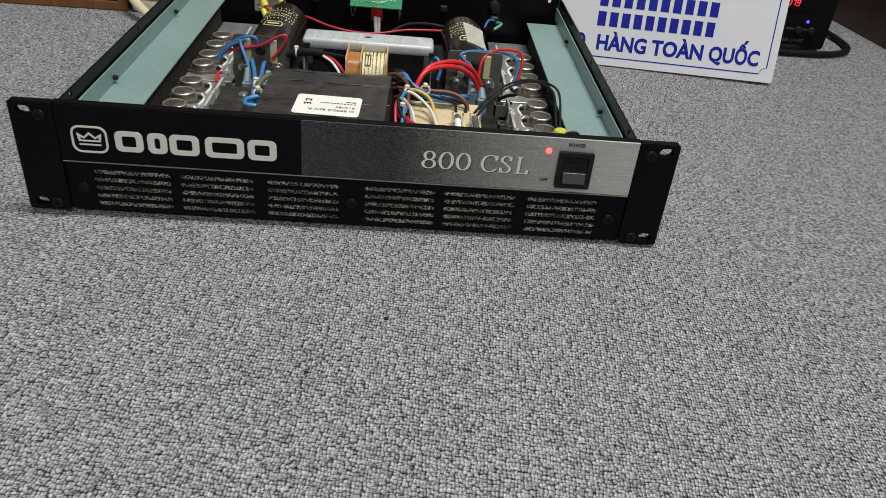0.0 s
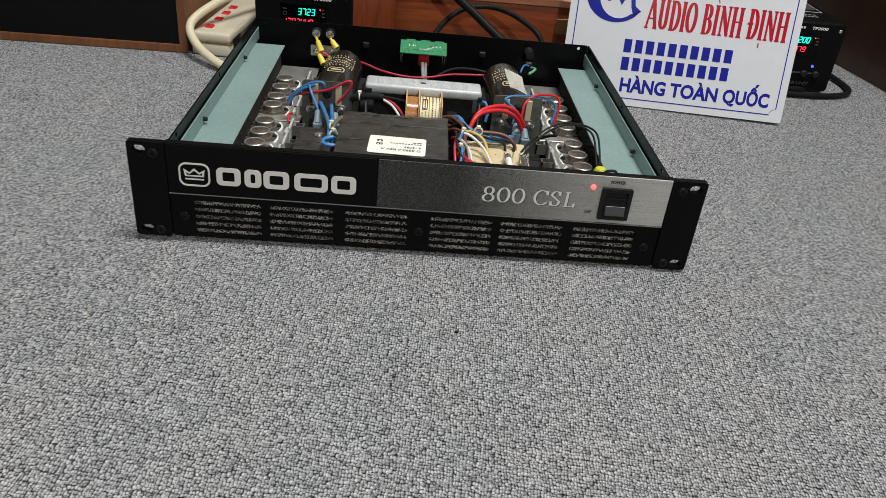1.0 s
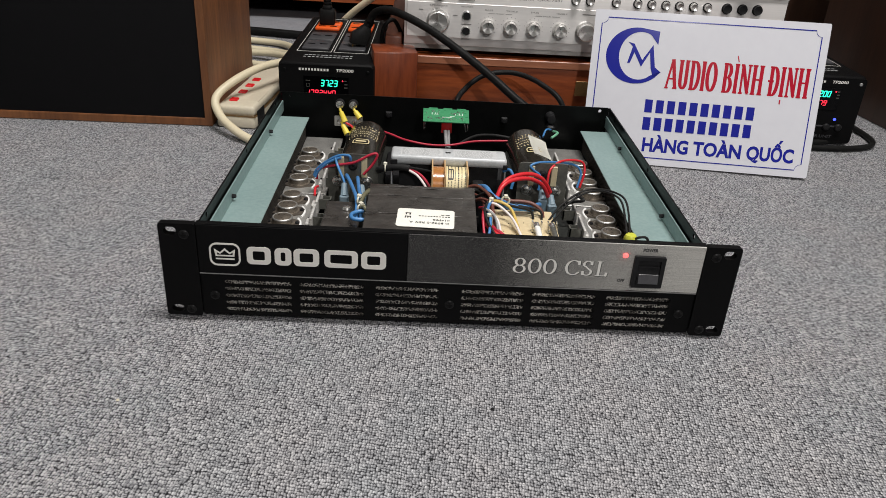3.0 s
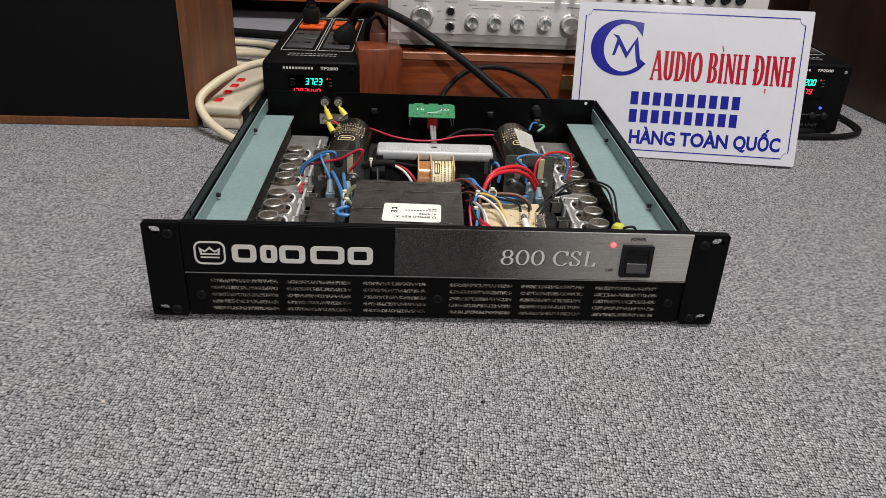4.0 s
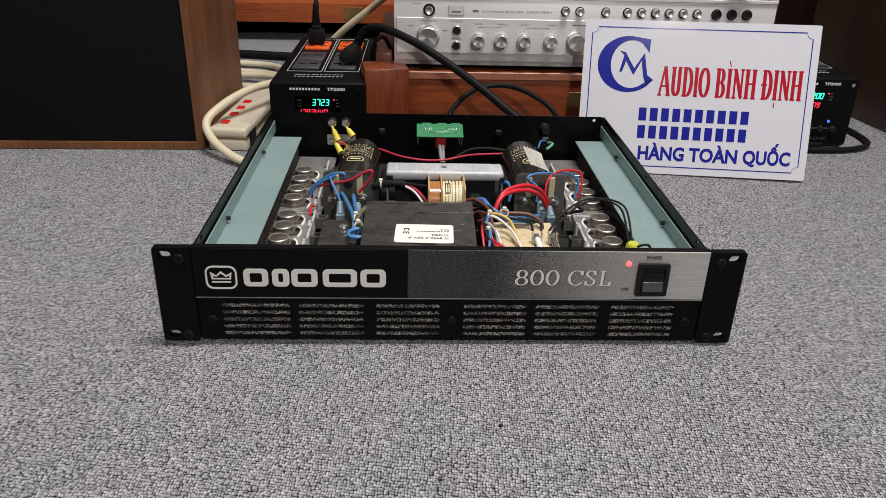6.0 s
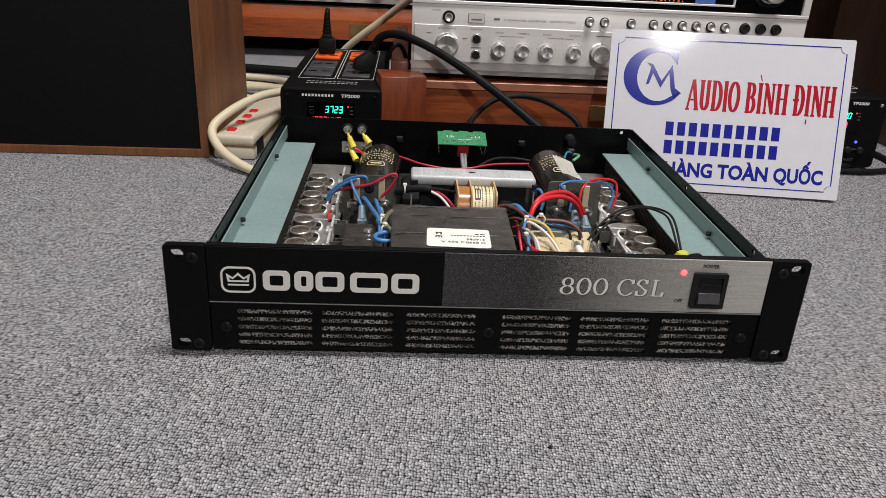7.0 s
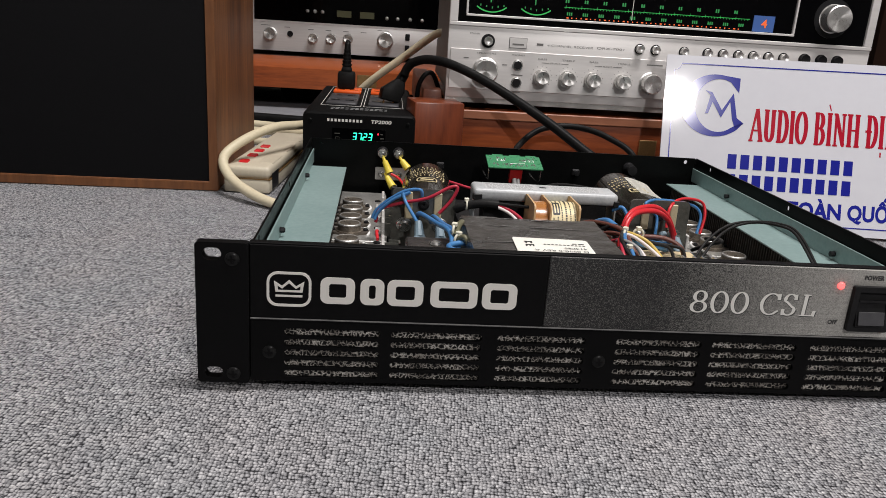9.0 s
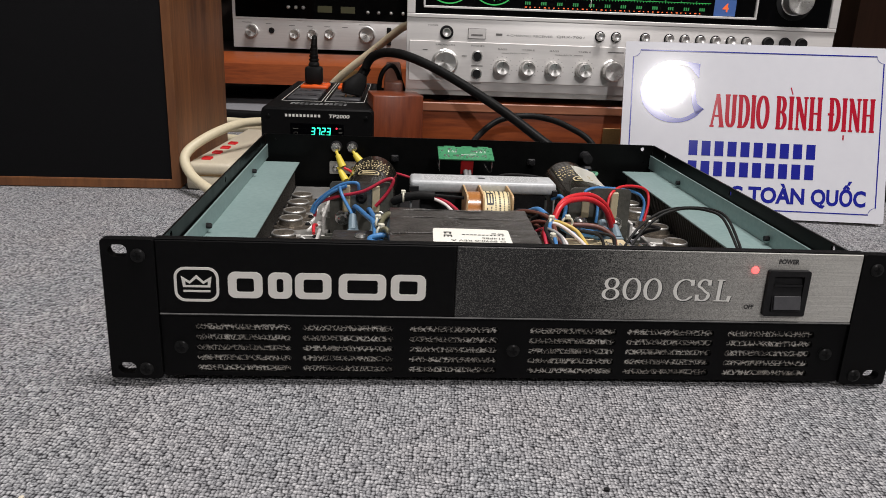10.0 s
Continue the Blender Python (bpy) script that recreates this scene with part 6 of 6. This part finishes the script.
part("cord", tube([(-0.1105, 0.572, 0.1470), (-0.1070, 0.570, 0.1550), (-0.099, 0.564, 0.1630), (-0.083, 0.550, 0.1680), (-0.058, 0.522, 0.1660), (-0.021, 0.500, 0.152), (0.023, 0.473, 0.129), (0.060, 0.448, 0.107), (0.100, 0.422, 0.080), (0.128, 0.412, 0.066), (0.135, 0.396, 0.068)], 0.0056, 12), M_CORD, plug2)
tagged(part("black_cable", tube([(0.010, 0.437, 0.0052), (0.014, 0.440, 0.066), (0.028, 0.470, 0.083), (0.055, 0.485, 0.099), (0.094, 0.488, 0.1030), (0.131, 0.466, 0.095), (0.160, 0.440, 0.072), (0.170, 0.430, 0.0052)], 0.0036, 10), M_CORD), "thin black cable arching behind the amplifier", "cable")
tagged(part("black_cable", tube([(-0.060, 0.585, 0.1155), (-0.075, 0.570, 0.150), (-0.090, 0.565, 0.140), (-0.093, 0.575, 0.105), (-0.090, 0.60, 0.004)], 0.0030, 8), M_CORD), "thin black cable hanging beside the timber block", "cable")
tagged(part("black_cable", tube([(0.500, 0.520, 0.0055), (0.560, 0.516, 0.0055), (0.620, 0.520, 0.0055), (0.662, 0.545, 0.0055), (0.672, 0.600, 0.0055), (0.650, 0.680, 0.012), (0.63, 0.74, 0.02)], 0.0042, 10), M_CORD), "black mains cable looping on the carpet beside the filter unit", "cable")
tagged(part("black_cable", tube([(0.495, 0.545, 0.0055), (0.560, 0.540, 0.0055), (0.615, 0.560, 0.0055), (0.640, 0.62, 0.0055), (0.64, 0.7, 0.0055)], 0.0040, 10), M_CORD), "black mains cable looping on the carpet beside the filter unit", "cable")
tagged(part("black_cable", tube([(-0.60, 1.135, 0.009), (-0.42, 1.112, 0.009), (-0.30, 1.09, 0.009), (-0.18, 1.07, 0.009), (0.0, 1.06, 0.009)], 0.0085, 8), M_CORD), "black cable lying on the carpet under the rack", "cable")

# beige extension block and its cream cable
ext = thing("extension_block", "beige extension block with red lit switches, on carpet", "power strip", pose(-0.3245, 0.5035, 0, 0, 0, -5.2))
part("block_body", box(0, 0.056, 0, 0.275, 0.001, 0.019, 0.003, 2), M_BEIGE, ext)
part("block_top", box(0.0004, 0.0556, 0.0004, 0.2746, 0.0186, 0.0335, 0.005, 3), M_BEIGE, ext)
part("seam", box(-0.0003, 0.0563, -0.0003, 0.2753, 0.0180, 0.0188), M_BRASS, ext)
for y in (0.022, 0.063, 0.098, 0.132):
    sw = part("switch", box(0.012, 0.0235, y, y + 0.0135, 0.0325, 0.0358, 0.001, 1), M_REDSW, ext, "red lit rocker switch")
for y in (0.030, 0.115, 0.20):
    part("socket_face", box(0.034, 0.0535, y, y + 0.055, 0.0330, 0.0338, 0.001, 1), M_BEIGE, ext)
part("side_label", box(0.0558, 0.0564, 0.012, 0.046, 0.004, 0.024), M_SWITCH, ext)
tagged(part("cream_cable", tube([(-0.150, 0.82, 0.05), (-0.215, 0.74, 0.058), (-0.247, 0.640, 0.066), (-0.274, 0.580, 0.070), (-0.304, 0.535, 0.060), (-0.3235, 0.503, 0.043), (-0.312, 0.480, 0.024), (-0.282, 0.450, 0.012), (-0.251, 0.428, 0.0062), (-0.235, 0.42, 0.0062)], 0.0060, 12), M_CREAM), "thick cream cable looping over the extension block", "cable")
for k, (dy, dz) in enumerate(((0.0, 0.0), (0.055, 0.004), (0.105, 0.0), (0.165, 0.002))):
    tagged(part("cream_cable", tube([(-0.50, 0.86 + dy, 0.0065 + dz), (-0.40, 0.86 + dy, 0.0065 + dz), (-0.32, 0.84 + dy, 0.0065 + dz + 0.004 * (k == 1)), (-0.26, 0.80 + dy * 0.6, 0.02 + dz), (-0.21, 0.815 + dy * 0.5, 0.02 + dz)], 0.0062, 10), M_CREAM), "cream cables lying on the carpet beside the loudspeaker", "cable", "cream cables on the carpet")
tagged(part("cream_cable", tube([(-0.205, 0.83, 0.03), (-0.190, 0.82, 0.075), (-0.160, 0.80, 0.112), (-0.105, 0.775, 0.158), (-0.062, 0.755, 0.193), (-0.045, 0.745, 0.196)], 0.0058, 10), M_CREAM), "cream cable rising behind the power filter", "cable")
tagged(part("folded_cloth", box(-0.66, -0.05, 1.125, 1.40, 0.001, 0.011, 0.005, 3), M_GREYCLOTH), "grey folded cloth under the far rack", "cloth")
# black box for both a dark thing and the shadow under the rack
tagged(part("black_bag", box(-0.375, 0.1, 1.415, 1.60, 0.001, 0.085, 0.03, 3), M_CLOTH), "black soft shape under the far rack, standing in partly for the shadow there", "bag")
tagged(part("dark_cabinet", box(0.52, 1.3, 1.10, 1.45, 0.0, 1.1, 0.003, 1), M_DARKWOOD), "dark brown cabinet standing behind the racks", "cabinet")
tagged(part("back_cabinet", box(-1.4, 0.5, 1.80, 2.05, 0.0, 1.1, 0.003, 1), M_DARKWOOD), "wide dark brown cabinet against the wall", "cabinet")

# lint on the carpet
SPECKS = [(0.032, -0.110, 0.0016), (-0.014, -0.1655, 0.0012)]
for x, y, r in SPECKS:
    bm = bmesh.new()
    bmesh.ops.create_icosphere(bm, subdivisions=1, radius=r)
    for v in bm.verts:
        v.co = Vector((x + v.co.x * 1.1, y + v.co.y * (0.8 + 0.5 * random.random()), r * 0.55 + v.co.z * 0.55))
    tagged(part("lint_speck", bm, M_SWITCH), "dark lint speck lying on the carpet", "lint", "lint specks on the carpet")
bm = bmesh.new()
bmesh.ops.create_icosphere(bm, subdivisions=1, radius=0.0014)
for v in bm.verts:
    v.co = Vector((-0.245 + v.co.x * (0.9 + 0.4 * random.random()), -0.114 + v.co.y, 0.0012 + v.co.z * 0.6))
tagged(part("crumb", bm, M_BEIGE), "small beige crumb lying on the carpet", "crumb")
